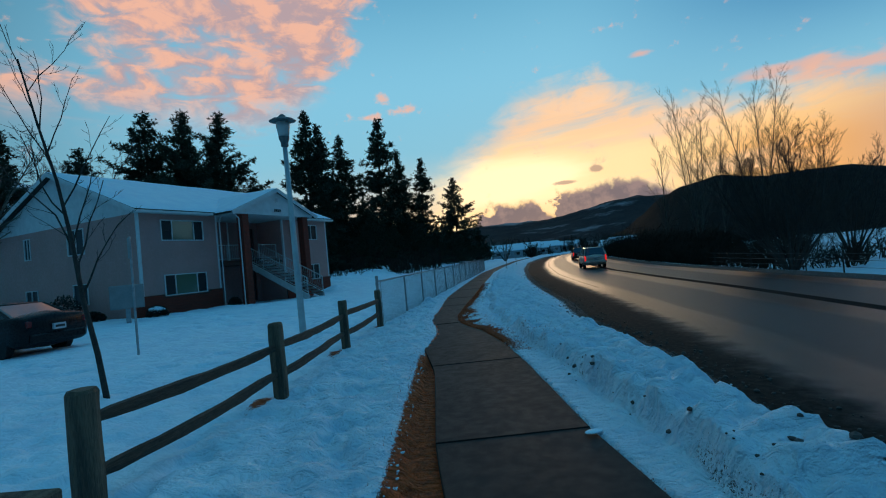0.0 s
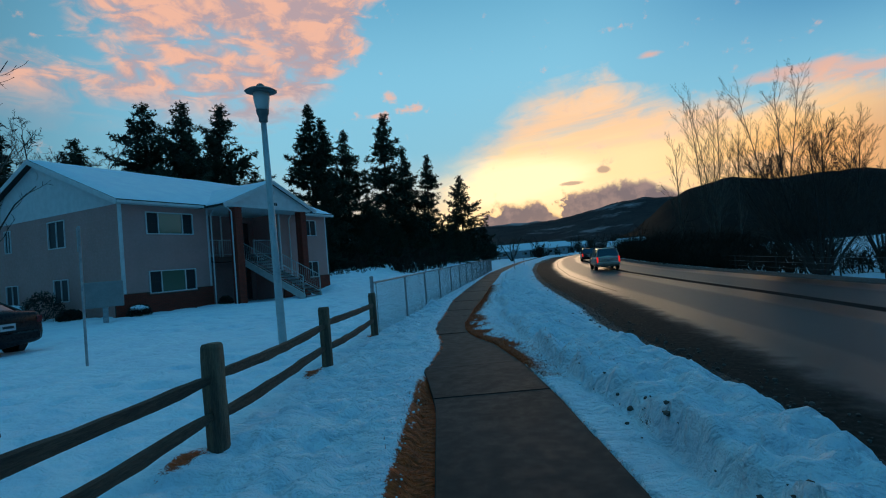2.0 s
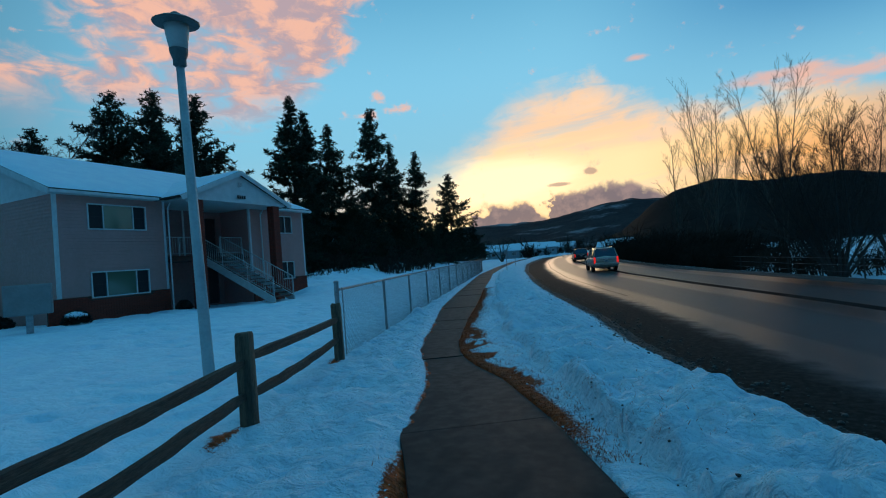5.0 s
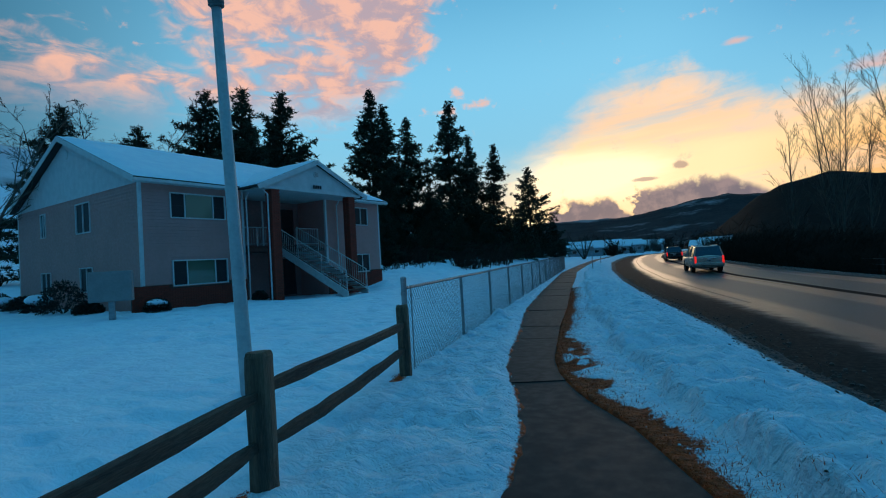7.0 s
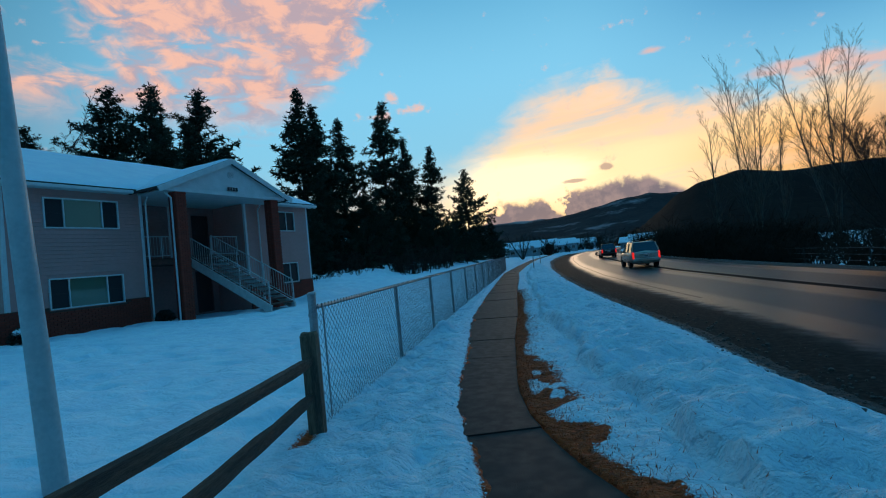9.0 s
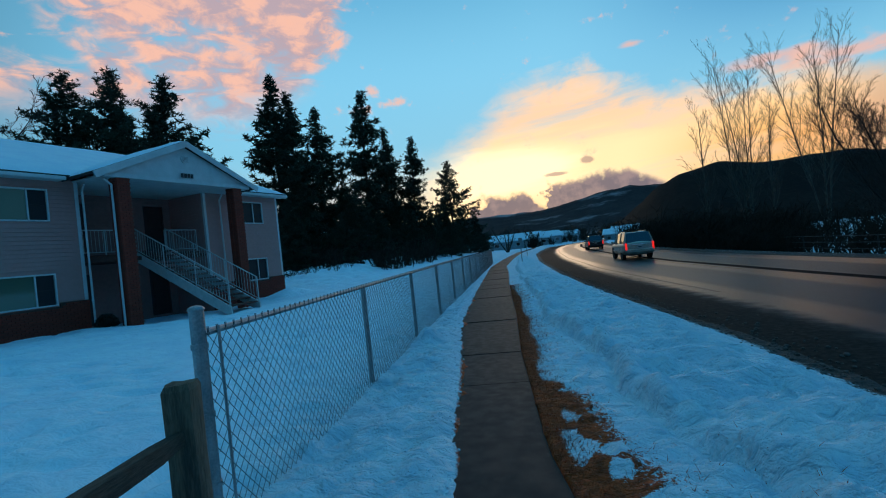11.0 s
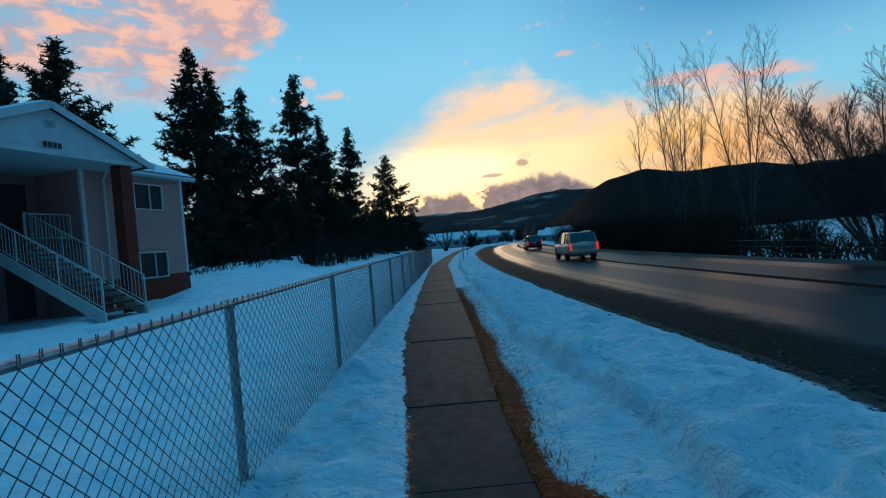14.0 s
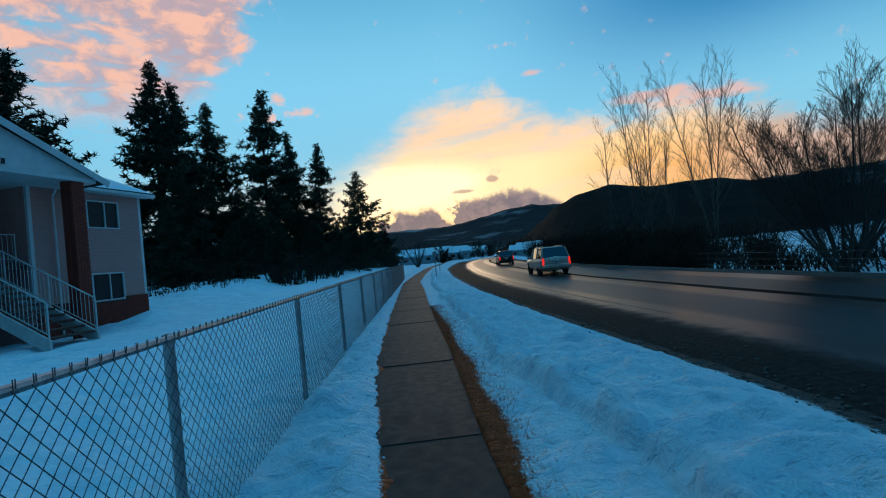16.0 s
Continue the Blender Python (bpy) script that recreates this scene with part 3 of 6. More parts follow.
def ground_sheet():
    def axis(knots):
        out = []
        for a, b, n in knots:
            out.append(np.linspace(a, b, n, endpoint=False))
        return np.append(np.concatenate(out), knots[-1][1])
    xs = axis([(-1500, -300, 12), (-300, -60, 30), (-60, -20, 60), (-20, -4.2, 110), (-4.2, -2.2, 32), (-2.2, 4.4, 150), (4.4, 24, 60), (24, 80, 40), (80, 300, 30), (300, 1500, 12)])
    ys = axis([(-1500, -200, 10), (-200, -40, 16), (-40, -17, 24), (-17, 7, 400), (7, 16, 90), (16, 40, 100), (40, 120, 90), (120, 300, 40), (300, 1500, 14)])
    X, Y = np.meshgrid(xs, ys)
    Z = ground_height(X, Y)
    nx, ny = len(xs), len(ys)
    verts = np.stack([X.ravel(), Y.ravel(), Z.ravel()], 1)
    i = np.arange(nx * ny).reshape(ny, nx)
    quads = np.stack([i[:-1, :-1], i[:-1, 1:], i[1:, 1:], i[1:, :-1]], -1).reshape(-1, 4)
    me = bpy.data.meshes.new("ground")
    me.vertices.add(len(verts))
    me.vertices.foreach_set("co", verts.ravel())
    me.loops.add(quads.size)
    me.loops.foreach_set("vertex_index", quads.ravel().astype(np.int32))
    me.polygons.add(len(quads))
    me.polygons.foreach_set("loop_start", np.arange(0, quads.size, 4, dtype=np.int32))
    me.polygons.foreach_set("use_smooth", np.ones(len(quads), bool))
    me.update(calc_edges=True)
    x, y = X.ravel(), Y.ravel()
    dr, dl = x - path_r(y), snow_l(y) - x
    patch = fbm(x, y, 1.1, 31, 4)
    reach = 0.16 + 0.24 * vnoise(x, y, 0.8, 35) + 0.55 * sstep(fbm(x, y, 1.9, 31, 3), 0.46, 0.60) * sstep(y, -8.5, -6.0) * sstep(y, 0.5, -3.0)
    strip = sstep(dr, -0.05, 0.02) * (1 - sstep(dr / reach, 0.15, 1.25))
    strip = strip * np.interp(y, [-9.0, -7.0, 6.0, 14.0], [0.15, 1.0, 1.0, 0.35])
    brown_l = sstep(-dl, -0.12, 0.05) * sstep(dr, 0.1, -0.1) * 0.9
    brown_l = np.maximum(brown_l, 0.85 * sstep(np.abs(dl + 0.05), 0.22, 0.1) * sstep(y, -7.5, -9.0))
    cover = np.clip(np.maximum(strip * 0.95, brown_l), 0, 1)
    for px_, py_ in ((-1.68, -13.95), (-1.8, -11.15), (-2.15, -8.0), (-2.46, -4.55)):
        cover = np.maximum(cover, 0.8 * np.exp(-(((x - px_) / 0.13) ** 2 + ((y - py_) / 0.34) ** 2)))
    de = edge_x(y) - x
    grit = 0.66 * sstep(de, 0.75, 0.0) + 0.25 * sstep(de, 1.6, 0.5)
    dR = x - (ridge_x(y) + 0.30 * (vnoise(x, y, 0.55, 33) - 0.5) + 0.20 * (fbm(x, y, 2.4, 5, 3) - 0.5))
    # dark line at the ridge foot: part soil, part painted shadow
    grit = np.maximum(grit, (0.36 + 0.14 * sstep(y, -5, -9)) * np.exp(-((dR + 0.03) / 0.085) ** 2) * sstep(patch, 0.36, 0.52))
    grit = np.where((de < -0.1) & (x < road_c(y) + 4.0), 1.0, grit)
    grit = np.where(x > road_c(y) + 4.2, 0.75 * sstep(x - road_c(y), 8.0, 5.0), grit)
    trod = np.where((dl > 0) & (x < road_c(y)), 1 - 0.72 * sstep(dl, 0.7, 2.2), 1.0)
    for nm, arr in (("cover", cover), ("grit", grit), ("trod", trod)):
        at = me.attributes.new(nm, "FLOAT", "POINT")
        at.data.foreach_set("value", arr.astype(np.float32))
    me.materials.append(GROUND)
    return tagged(new("ground", me), "trodden snow coloured in blue shade, with bare dead-grass patches", "snow", kind="structure")


ground_sheet()


def strip_mesh(name, ys, left, right, z, mat, across=2):
    """A ribbon between two lines, with metres across and along as its UV map."""
    verts, faces, uvs = [], [], []
    for y in ys:
        for k in range(across + 1):
            f = k / across
            a, b = float(left(y)), float(right(y))
            verts.append((a + (b - a) * f, y, z(y) if callable(z) else z))
            uvs.append((a + (b - a) * f - float(road_c(y)), y))
    w = across + 1
    for i in range(len(ys) - 1):
        for k in range(across):
            faces.append((i * w + k, i * w + k + 1, (i + 1) * w + k + 1, (i + 1) * w + k))
    ob = from_arrays(name, verts, faces, mat, smooth=True)
    layer = ob.data.uv_layers.new(name="UVMap")
    for lp in ob.data.loops:
        layer.data[lp.index].uv = uvs[lp.vertex_index]
    return ob


YS = list(np.arange(-40, 30, 1.0)) + list(np.arange(30, 305, 3.0))
road = strip_mesh("road", YS, lambda y: edge_x(y) - 0.7, lambda y: road_c(y) + 4.3, ROAD_Z, ROAD, 10)
tagged(road, "worn two-lane asphalt road, wet and drying in streaks", "road", kind="structure")
tagged(strip_mesh("edge_line", [y for y in YS if 7 < y < 170], lambda y: road_c(y) - 3.72, lambda y: road_c(y) - 3.60, ROAD_Z + 0.005, PAINT_W, 1), "faded white edge line on the road", "road marking", kind="structure")
for s in (-0.05, 0.95):
    tagged(strip_mesh("centre_line", [y for y in YS if 13 < y < 170], lambda y: road_c(y) + s, lambda y: road_c(y) + s + 0.1, ROAD_Z + 0.005, PAINT_Y, 1), "faded yellow centre line on the road", "road marking", kind="structure")


# ---------- hills ----------
def hill(name, label, mat, dist, profile, depth, rough, seed):
    azs = np.arange(profile[0][0], profile[-1][0] + 0.01, 0.5)
    els = np.interp(azs, [p[0] for p in profile], [p[1] for p in profile])
    rows = np.linspace(0, 1, 14)
    verts, faces = [], []
    for k in rows:
        for a, e in zip(azs, els):
            d = dist * (1 - depth) + dist * depth * k
            crest = dist * math.tan(radians(e)) + 1.5
            wob = (float(fbm(a * 1.0, k * 3, 0.35, seed, 5)) - 0.5) * rough
            z = -3 + (crest + 3) * (k ** 1.25) + wob * (0.3 + 0.7 * k) * (1 if e > 0.3 else 0.2)
            verts.append((d * math.sin(radians(a)), d * math.cos(radians(a)), z))
    for a, e in zip(azs, els):
        d = dist * 1.25
        verts.append((d * math.sin(radians(a)), d * math.cos(radians(a)), -5))
    w = len(azs)
    for i in range(len(rows)):
        for j in range(w - 1):
            faces.append((i * w + j, i * w + j + 1, (i + 1) * w + j + 1, (i + 1) * w + j))
    return tagged(from_arrays(name, verts, faces, mat, smooth=True), label, "hill", kind="structure")


hill("far_hill", "distant ridge of dark woods with patches of snow", FARHILL, 1100, [(-75, 3), (-30, 3.0), (-12, 3.0), (-5, 3.4), (0, 3.4), (4, 3.7), (8, 4.2), (11, 4.9), (13, 5.1), (16, 4.7), (22, 4.6), (40, 4.6), (75, 5), (100, 4)], 0.5, 14, 3)
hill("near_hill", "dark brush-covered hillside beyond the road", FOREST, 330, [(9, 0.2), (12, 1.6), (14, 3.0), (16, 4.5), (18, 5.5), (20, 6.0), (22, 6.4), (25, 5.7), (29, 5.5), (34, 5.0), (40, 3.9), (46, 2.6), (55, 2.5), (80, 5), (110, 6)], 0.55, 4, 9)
hill("snowy_hill", "snow-covered hillside with scattered dark shrubs", SNOWHILL, 260, [(-140, 9), (-100, 13), (-70, 12.6), (-58, 12.2), (-50, 9.5), (-42, 6), (-33, 3.5), (-20, 2.5), (-8, 0.8)], 0.6, 7, 15)


# ---------- bare trees ----------
def tube(verts, faces, pts, radii, n):
    base = len(verts)
    ref = Vector((0.3, 0.2, 1)).normalized()
    for i, (p, r) in enumerate(zip(pts, radii)):
        d = (pts[min(i + 1, len(pts) - 1)] - pts[max(i - 1, 0)]).normalized()
        a = d.cross(ref)
        if a.length < 0.05:
            a = d.cross(Vector((1, 0, 0)))
        a.normalize()
        b = d.cross(a)
        for k in range(n):
            t = 2 * math.pi * k / n
            verts.append(p + a * (r * math.cos(t)) + b * (r * math.sin(t)))
    for i in range(len(pts) - 1):
        for k in range(n):
            faces.append((base + i * n + k, base + i * n + (k + 1) % n, base + (i + 1) * n + (k + 1) % n, base + (i + 1) * n + k))


def limb(rng, start, way, length, r0, r1, bend, lift, steps):
    pts, radii, p, d = [start.copy()], [r0], start.copy(), way.normalized()
    for i in range(steps):
        d = (d + Vector((rng.gauss(0, bend), rng.gauss(0, bend), rng.gauss(0, bend) + lift))).normalized()
        p = p + d * (length / steps)
        pts.append(p.copy())
        radii.append(r0 + (r1 - r0) * (i + 1) / steps)
    return pts, radii


def grow(rng, store, start, way, length, r, level, spec):
    steps = 6 if level == 0 else 5 if level == 1 else 4 if level == 2 else 3
    pts, radii = limb(rng, start, way, length, r, max(r * (0.22 if level == 0 else 0.3), spec["twig"] * 0.7), spec["bend"] * (1 + 0.5 * level), spec["lift"], steps)
    store[0 if level == 0 else 1].append((pts, radii, 8 if level == 0 else 5 if level == 1 else 3))
    if level >= spec["levels"]:
        return
    kids = spec["kids"][level]
    lo = spec["clear"] if level == 0 else 0.2
    for i in range(kids):
        f = lo + (1 - lo) * ((i + rng.random() * 0.8) / kids)
        k = min(int(f * steps), steps - 1)
        p = pts[k].lerp(pts[k + 1], f * steps - k)
        axis = (pts[k + 1] - pts[k]).normalized()
        t = rng.random() * 2 * math.pi
        side = Vector((math.cos(t), math.sin(t), 0))
        side = (side - axis * side.dot(axis)).normalized()
        spread = spec["spread"] * rng.uniform(0.75, 1.25)
        d = axis * math.cos(spread) + side * math.sin(spread)
        ln = length * (spec["ratio"] if level == 0 else spec.get("ratio2", spec["ratio"])) * rng.uniform(0.65, 1.1) * (1.15 - 0.55 * f if level == 0 else 1.0 - 0.4 * f)
        grow(rng, store, p, d, ln, max(min(radii[k] * 0.5, ln * spec.get("slim", 0.012)), spec["twig"]), level + 1, spec)


def bare_tree(name, seed, m, label, mat, height, radius, stems=1, lean=0.06, **spec):
    rng = random.Random(seed)
    spec = {"bend": 0.06, "lift": 0.03, "levels": 3, "kids": (14, 6, 5), "clear": 0.25, "spread": 0.7, "ratio": 0.42, "twig": 0.006, **spec}
    store = ([], [])
    for s in range(stems):
        t = 2 * math.pi * (s + rng.random() * 0.5) / stems
        tilt = lean if stems == 1 else spec.get("fan", 0.35) * rng.uniform(0.6, 1.2)
        way = Vector((math.cos(t) * tilt, math.sin(t) * tilt, 1))
        grow(rng, store, Vector((0, 0, -0.15)), way, height * rng.uniform(0.85, 1.05), radius / stems ** 0.5, 0, spec)
    tree = empty(name, m, label, "tree")
    for nm, limbs in zip(("trunk", "crown"), store):
        verts, faces = [], []
        for pts, radii, n in limbs:
            tube(verts, faces, pts, radii, n)
        o = from_arrays(nm, verts, faces, mat, tree, smooth=True)
        if nm == "crown":
            o["kind"] = "stuff"
    return tree


# ---------- pines ----------
def pine(name, seed, m, label, height, width, bottom, parts=None):
    rng = random.Random(seed)
    tree = empty(name, m, label, "tree", "pines")
    v, f = [], []
    pts, radii = limb(rng, Vector((0, 0, -0.3)), Vector((0, 0, 1)), height, height * 0.016, 0.03, 0.012, 0.05, 12)
    tube(v, f, pts, radii, 8)
    from_arrays("trunk", v, f, PINE_BARK, tree, smooth=True)
    bv, bf, nv, nf = [], [], [], []
    whorls = int(height * 2.9)
    lop = [rng.uniform(0.72, 1.25) for _ in range(9)]
    for w in range(whorls):
        fz = bottom + (1 - bottom) * (w / whorls) ** 0.92
        prof = (1 - fz) ** 0.80 * (0.60 + 0.40 * min(1, (fz - bottom) * 5 + 0.35))
        if rng.random() < 0.20 and fz > 0.25:
            continue
        z0 = fz * height
        k = min(int(fz * 12), 11)
        base = pts[k].lerp(pts[k + 1], fz * 12 - k)
        for b in range(rng.choice((4, 5, 6))):
            t = rng.random() * 2 * math.pi
            ln = max(0.40, 0.92 * width * prof * rng.uniform(0.4, 1.25) * lop[int(t / (2 * math.pi) * 9) % 9])
            rise = 0.55 * (fz - 0.45) + rng.gauss(0, 0.14)
            way = Vector((math.cos(t), math.sin(t), rise))
            bp, br = limb(rng, base, way, ln, 0.035, 0.01, 0.07, 0.045, 3)
            tube(bv, bf, bp, br, 3)
            clumps = max(4, int(ln * 5.4))
            for c in range(clumps):
                q = 0.22 + 0.82 * ((c + rng.random()) / clumps) ** 0.8
                kk = min(int(q * 3), 2)
                p = bp[kk].lerp(bp[kk + 1], q * 3 - kk) + Vector((rng.gauss(0, 0.2), rng.gauss(0, 0.2), rng.gauss(0.05, 0.2)))
                size = rng.uniform(0.28, 0.50) * (0.6 + 0.4 * min(1.0, (1 - fz) * 4))
                for _ in range(10):
                    a = Vector((rng.gauss(0, 1), rng.gauss(0, 1), rng.gauss(0.25, 0.7))).normalized()
                    s = a.cross(Vector((rng.gauss(0, 1), rng.gauss(0, 1), rng.gauss(0, 1)))).normalized() * size * 0.18
                    o = len(nv)
                    nv += [p - s, p + s, p + a * size * 1.25]
                    nf.append((o, o + 1, o + 2))
    tagged(from_arrays("limbwork", bv, bf, PINE_BARK, tree), kind="stuff")
    tagged(from_arrays("crown", nv, nf, NEEDLE, tree), kind="stuff")
    return tree


def at(x, y, dz=0.0, rz=0.0, s=1.0):
    z = float(ground_height(np.array([x]), np.array([y]))[0])
    return pose(x, y, z + dz, 0, 0, rz) @ Matrix.Diagonal((s, s, s, 1))


def top_at(x, y, top, h, rz):
    """Pose and scale that bring a pine of height h standing at x, y up to the level top."""
    z = float(ground_height(np.array([x]), np.array([y]))[0])
    return pose(x, y, z, 0, 0, rz) @ Matrix.Diagonal(((top - z) / h,) * 3 + (1,))


PINE_L = "tall dark ponderosa pine with ragged crown on a snowy bank"
protos = [pine("pine_tree", 3, top_at(-26.0, 43.0, 22.8, 20, 0), PINE_L, 20, 5.8, 0.08),
          pine("pine_tree", 8, top_at(-22.0, 62.1, 26.8, 20, 0), PINE_L, 20, 5.6, 0.12),
          pine("pine_tree", 21, top_at(-34.5, 30.5, 20.6, 20, 0), PINE_L, 20, 8.2, 0.05)]
for x, y, top, k, rz in ((-24.6, 45.5, 21.8, 1, 80), (-24.0, 51.4, 21.4, 0, 200), (-20.1, 68.4, 22.4, 0, 120), (-16.8, 70.8, 20.6, 1, 260), (-12.9, 88.0, 19.3, 2, 40),
                         (-29.0, 50.0, 9.5, 2, 10), (-25.0, 57.0, 9.0, 2, 150), (-19.0, 80.0, 9.5, 2, 300), (-15.0, 82.0, 9.0, 2, 190), (-22.0, 39.5, 11.5, 2, 220), (-19.5, 46.0, 11.0, 2, 75), (-21.0, 54.0, 10.5, 2, 15), (-17.0, 61.0, 10.0, 2, 115), (-13.5, 77.0, 9.0, 2, 95), (-16.5, 36.0, 6.0, 2, 33), (-14.5, 42.0, 6.5, 2, 133), (-13.0, 50.0, 7.0, 2, 233), (-12.0, 58.0, 7.5, 2, 13), (-11.0, 66.0, 8.0, 2, 63), (-20.0, 33.0, 7.5, 2, 163), (-10.5, 80.0, 9.0, 2, 263), (-8.5, 90.0, 8.0, 2, 23),
                         (-34.5, 37.3, 22.4, 2, 30), (-38.6, 30.5, 21.0, 2, 100), (-40.0, 38.0, 17.0, 0, 220), (-31.5, 39.0, 14.2, 2, 280), (-37.0, 43.0, 15.5, 2, 60),
                         (-36.5, 33.8, 18.6, 2, 45), (-32.6, 33.6, 16.0, 2, 145), (-41.5, 33.5, 16.5, 2, 245), (-45.5, 20.0, 17.4, 2, 10), (-40.5, 24.0, 15.8, 2, 130), (-52.0, 16.0, 16.0, 0, 210)):
    copy_thing(protos[k], top_at(x, y, top, 20 * protos[k].scale[0], rz))

# ---------- deciduous trees ----------
bare_tree("bare_tree", 5, at(-4.55, -10.55), "slender leafless young tree with a forked crown in the snow", BARK, 4.9, 0.042, lean=0.0, levels=3, kids=(12, 5, 3), clear=0.30, spread=0.62, ratio=0.42, ratio2=0.36, lift=0.10, bend=0.09, twig=0.0032)
POP = "tall leafless poplar with upswept twigs beyond the road"
VASE = {"ratio2": 0.44, "spread": 0.52, "lift": 0.07, "bend": 0.035, "slim": 0.008, "twig": 0.0075}
bare_tree("poplar_tree", 11, at(18.7, 46.6, -0.3), POP, BARK_P, 14.6, 0.11, lean=-0.04, clear=0.15, kids=(22, 7, 5), ratio=0.30, **VASE)
bare_tree("poplar_tree", 12, at(22.2, 45.2, -0.3), POP, BARK_P, 18.6, 0.16, stems=4, fan=0.11, clear=0.2, kids=(24, 8, 5), ratio=0.27, **VASE)
bare_tree("poplar_tree", 13, at(30.0, 46.8, -0.3), POP, BARK_P, 21.6, 0.17, stems=3, fan=0.12, clear=0.24, kids=(26, 8, 5), ratio=0.29, **VASE)
bare_tree("poplar_tree", 14, at(26.2, 49.0, -0.3), POP, BARK_P, 15.0, 0.11, lean=0.05, clear=0.2, kids=(22, 8, 5), ratio=0.30, **VASE)
WIL = "broad leafless willow with a dense round crown"
DOME = {"ratio2": 0.52, "clear": 0.16, "spread": 0.55, "lift": 0.085, "bend": 0.06, "slim": 0.0055, "twig": 0.0068}
bare_tree("willow_tree", 15, at(18.3, 18.0, -0.2), WIL, BARK, 8.7, 0.28, stems=12, fan=0.58, kids=(24, 10, 5), ratio=0.34, **DOME)
bare_tree("willow_tree", 16, at(27.0, 26.5, -0.2), WIL, BARK, 8.0, 0.26, stems=9, fan=0.58, kids=(18, 9, 5), ratio=0.34, **DOME)
bare_tree("bare_tree", 17, at(-38.5, 18.5), "broad leafless tree with a drooping twiggy crown", BARK, 14.5, 0.26, stems=4, fan=0.42, kids=(18, 10, 7), ratio2=0.45, slim=0.008, clear=0.3, spread=0.6, ratio=0.34, lift=0.0, bend=0.1, twig=0.012)
bare_tree("bare_tree", 18, at(-30.0, 5.0), "leafless tree beside the apartment house", BARK_P, 11.5, 0.18, stems=3, fan=0.35, kids=(14, 7, 5), clear=0.25, spread=0.6, ratio=0.34, lift=0.03, twig=0.010)
bare_tree("bare_tree", 19, at(-2.5, 78.0), "small leafless orchard tree in the snow", BARK, 5.5, 0.3, stems=4, fan=0.6, kids=(12, 6, 4), clear=0.25, spread=0.7, ratio=0.36, lift=0.02, twig=0.014)


# ---------- brush ----------
def thicket(name, label, seed, spots, hmin, hmax, stems, twig, kind="stuff"):
    rng = random.Random(seed)
    verts, faces = [], []
    for x, y, k in spots:
        z = float(ground_height(np.array([x]), np.array([y]))[0])
        h = rng.uniform(hmin, hmax) * k
        for s in range(stems):
            t = rng.random() * 6.283
            way = Vector((math.cos(t) * 0.45, math.sin(t) * 0.45, 1))
            pts, radii = limb(rng, Vector((x + rng.gauss(0, 0.4), y + rng.gauss(0, 0.4), z - 0.1)), way, h * rng.uniform(0.6, 1.05), twig * 2.2, twig * 0.7, 0.12, 0.04, 4)
            tube(verts, faces, pts, radii, 3)
            for b in range(6):
                q = rng.uniform(0.2, 0.95) * 4
                i = min(int(q), 3)
                p = pts[i].lerp(pts[i + 1], q - i)
                d = Vector((rng.gauss(0, 1), rng.gauss(0, 1), rng.uniform(0.2, 1.2)))
                tp, tr = limb(rng, p, d, h * rng.uniform(0.15, 0.35), twig * 1.2, twig * 0.5, 0.15, 0.03, 2)
                tube(verts, faces, tp, tr, 3)
    return tagged(from_arrays(name, verts, faces, BRUSH, smooth=False), label, "brush", kind=kind)


rb = random.Random(44)
spots = []
for i in range(700):
    y = rb.uniform(12, 75)
    x = float(road_c(y)) + 6.5 + abs(rb.gauss(0, 8)) + max(0, (30 - y)) * 0.32
    if y < 19 or (y < 30 and rb.random() < 0.3):
        continue
    if x + 1.0 > 0.60 * (y + 4.0) and rb.random() < 0.58:
        continue
    spots.append((x, y, rb.uniform(0.6, 1.2) * (1.0 if y > 32 else 0.55)))
thicket("thicket", "dense dark leafless brush along the far side of the road", 5, spots, 2.6, 4.4, 9, 0.022)
thicket("thicket", "low dark brush at the foot of the pines", 6, [(rb.uniform(-30, -10.5), rb.uniform(32, 88), rb.uniform(0.5, 1.1)) for i in range(320)], 1.4, 3.2, 10, 0.025)
thicket("thicket", "dead weeds and brush on the snowy bank", 7, [(-14.5 - rb.uniform(0, 6), 22 + rb.uniform(0, 14), rb.uniform(0.4, 1.0)) for i in range(40)], 0.5, 1.1, 8, 0.012)
thicket("thicket", "scattered dark shrubs on the snowy slope", 8, [(-40 - rb.uniform(0, 60), rb.uniform(-10, 60), rb.uniform(0.6, 1.2)) for i in range(90)], 1.2, 2.6, 8, 0.03)
spots = []
for i in range(130):
    a, d = rb.uniform(-9, 12), rb.uniform(175, 270)
    x, y = d * math.sin(radians(a)), d * math.cos(radians(a))
    if abs(x - float(road_c(y))) > 7:
        spots.append((x, y, rb.uniform(0.6, 1.3)))
for i in range(75):
    y = rb.uniform(112, 180)
    x = float(road_c(y)) - rb.uniform(9, 42)
    spots.append((x, y, rb.uniform(0.35, 0.8)))
thicket("thicket", "bare grey woods at the far bend of the road", 9, spots, 4.0, 7.5, 8, 0.06)


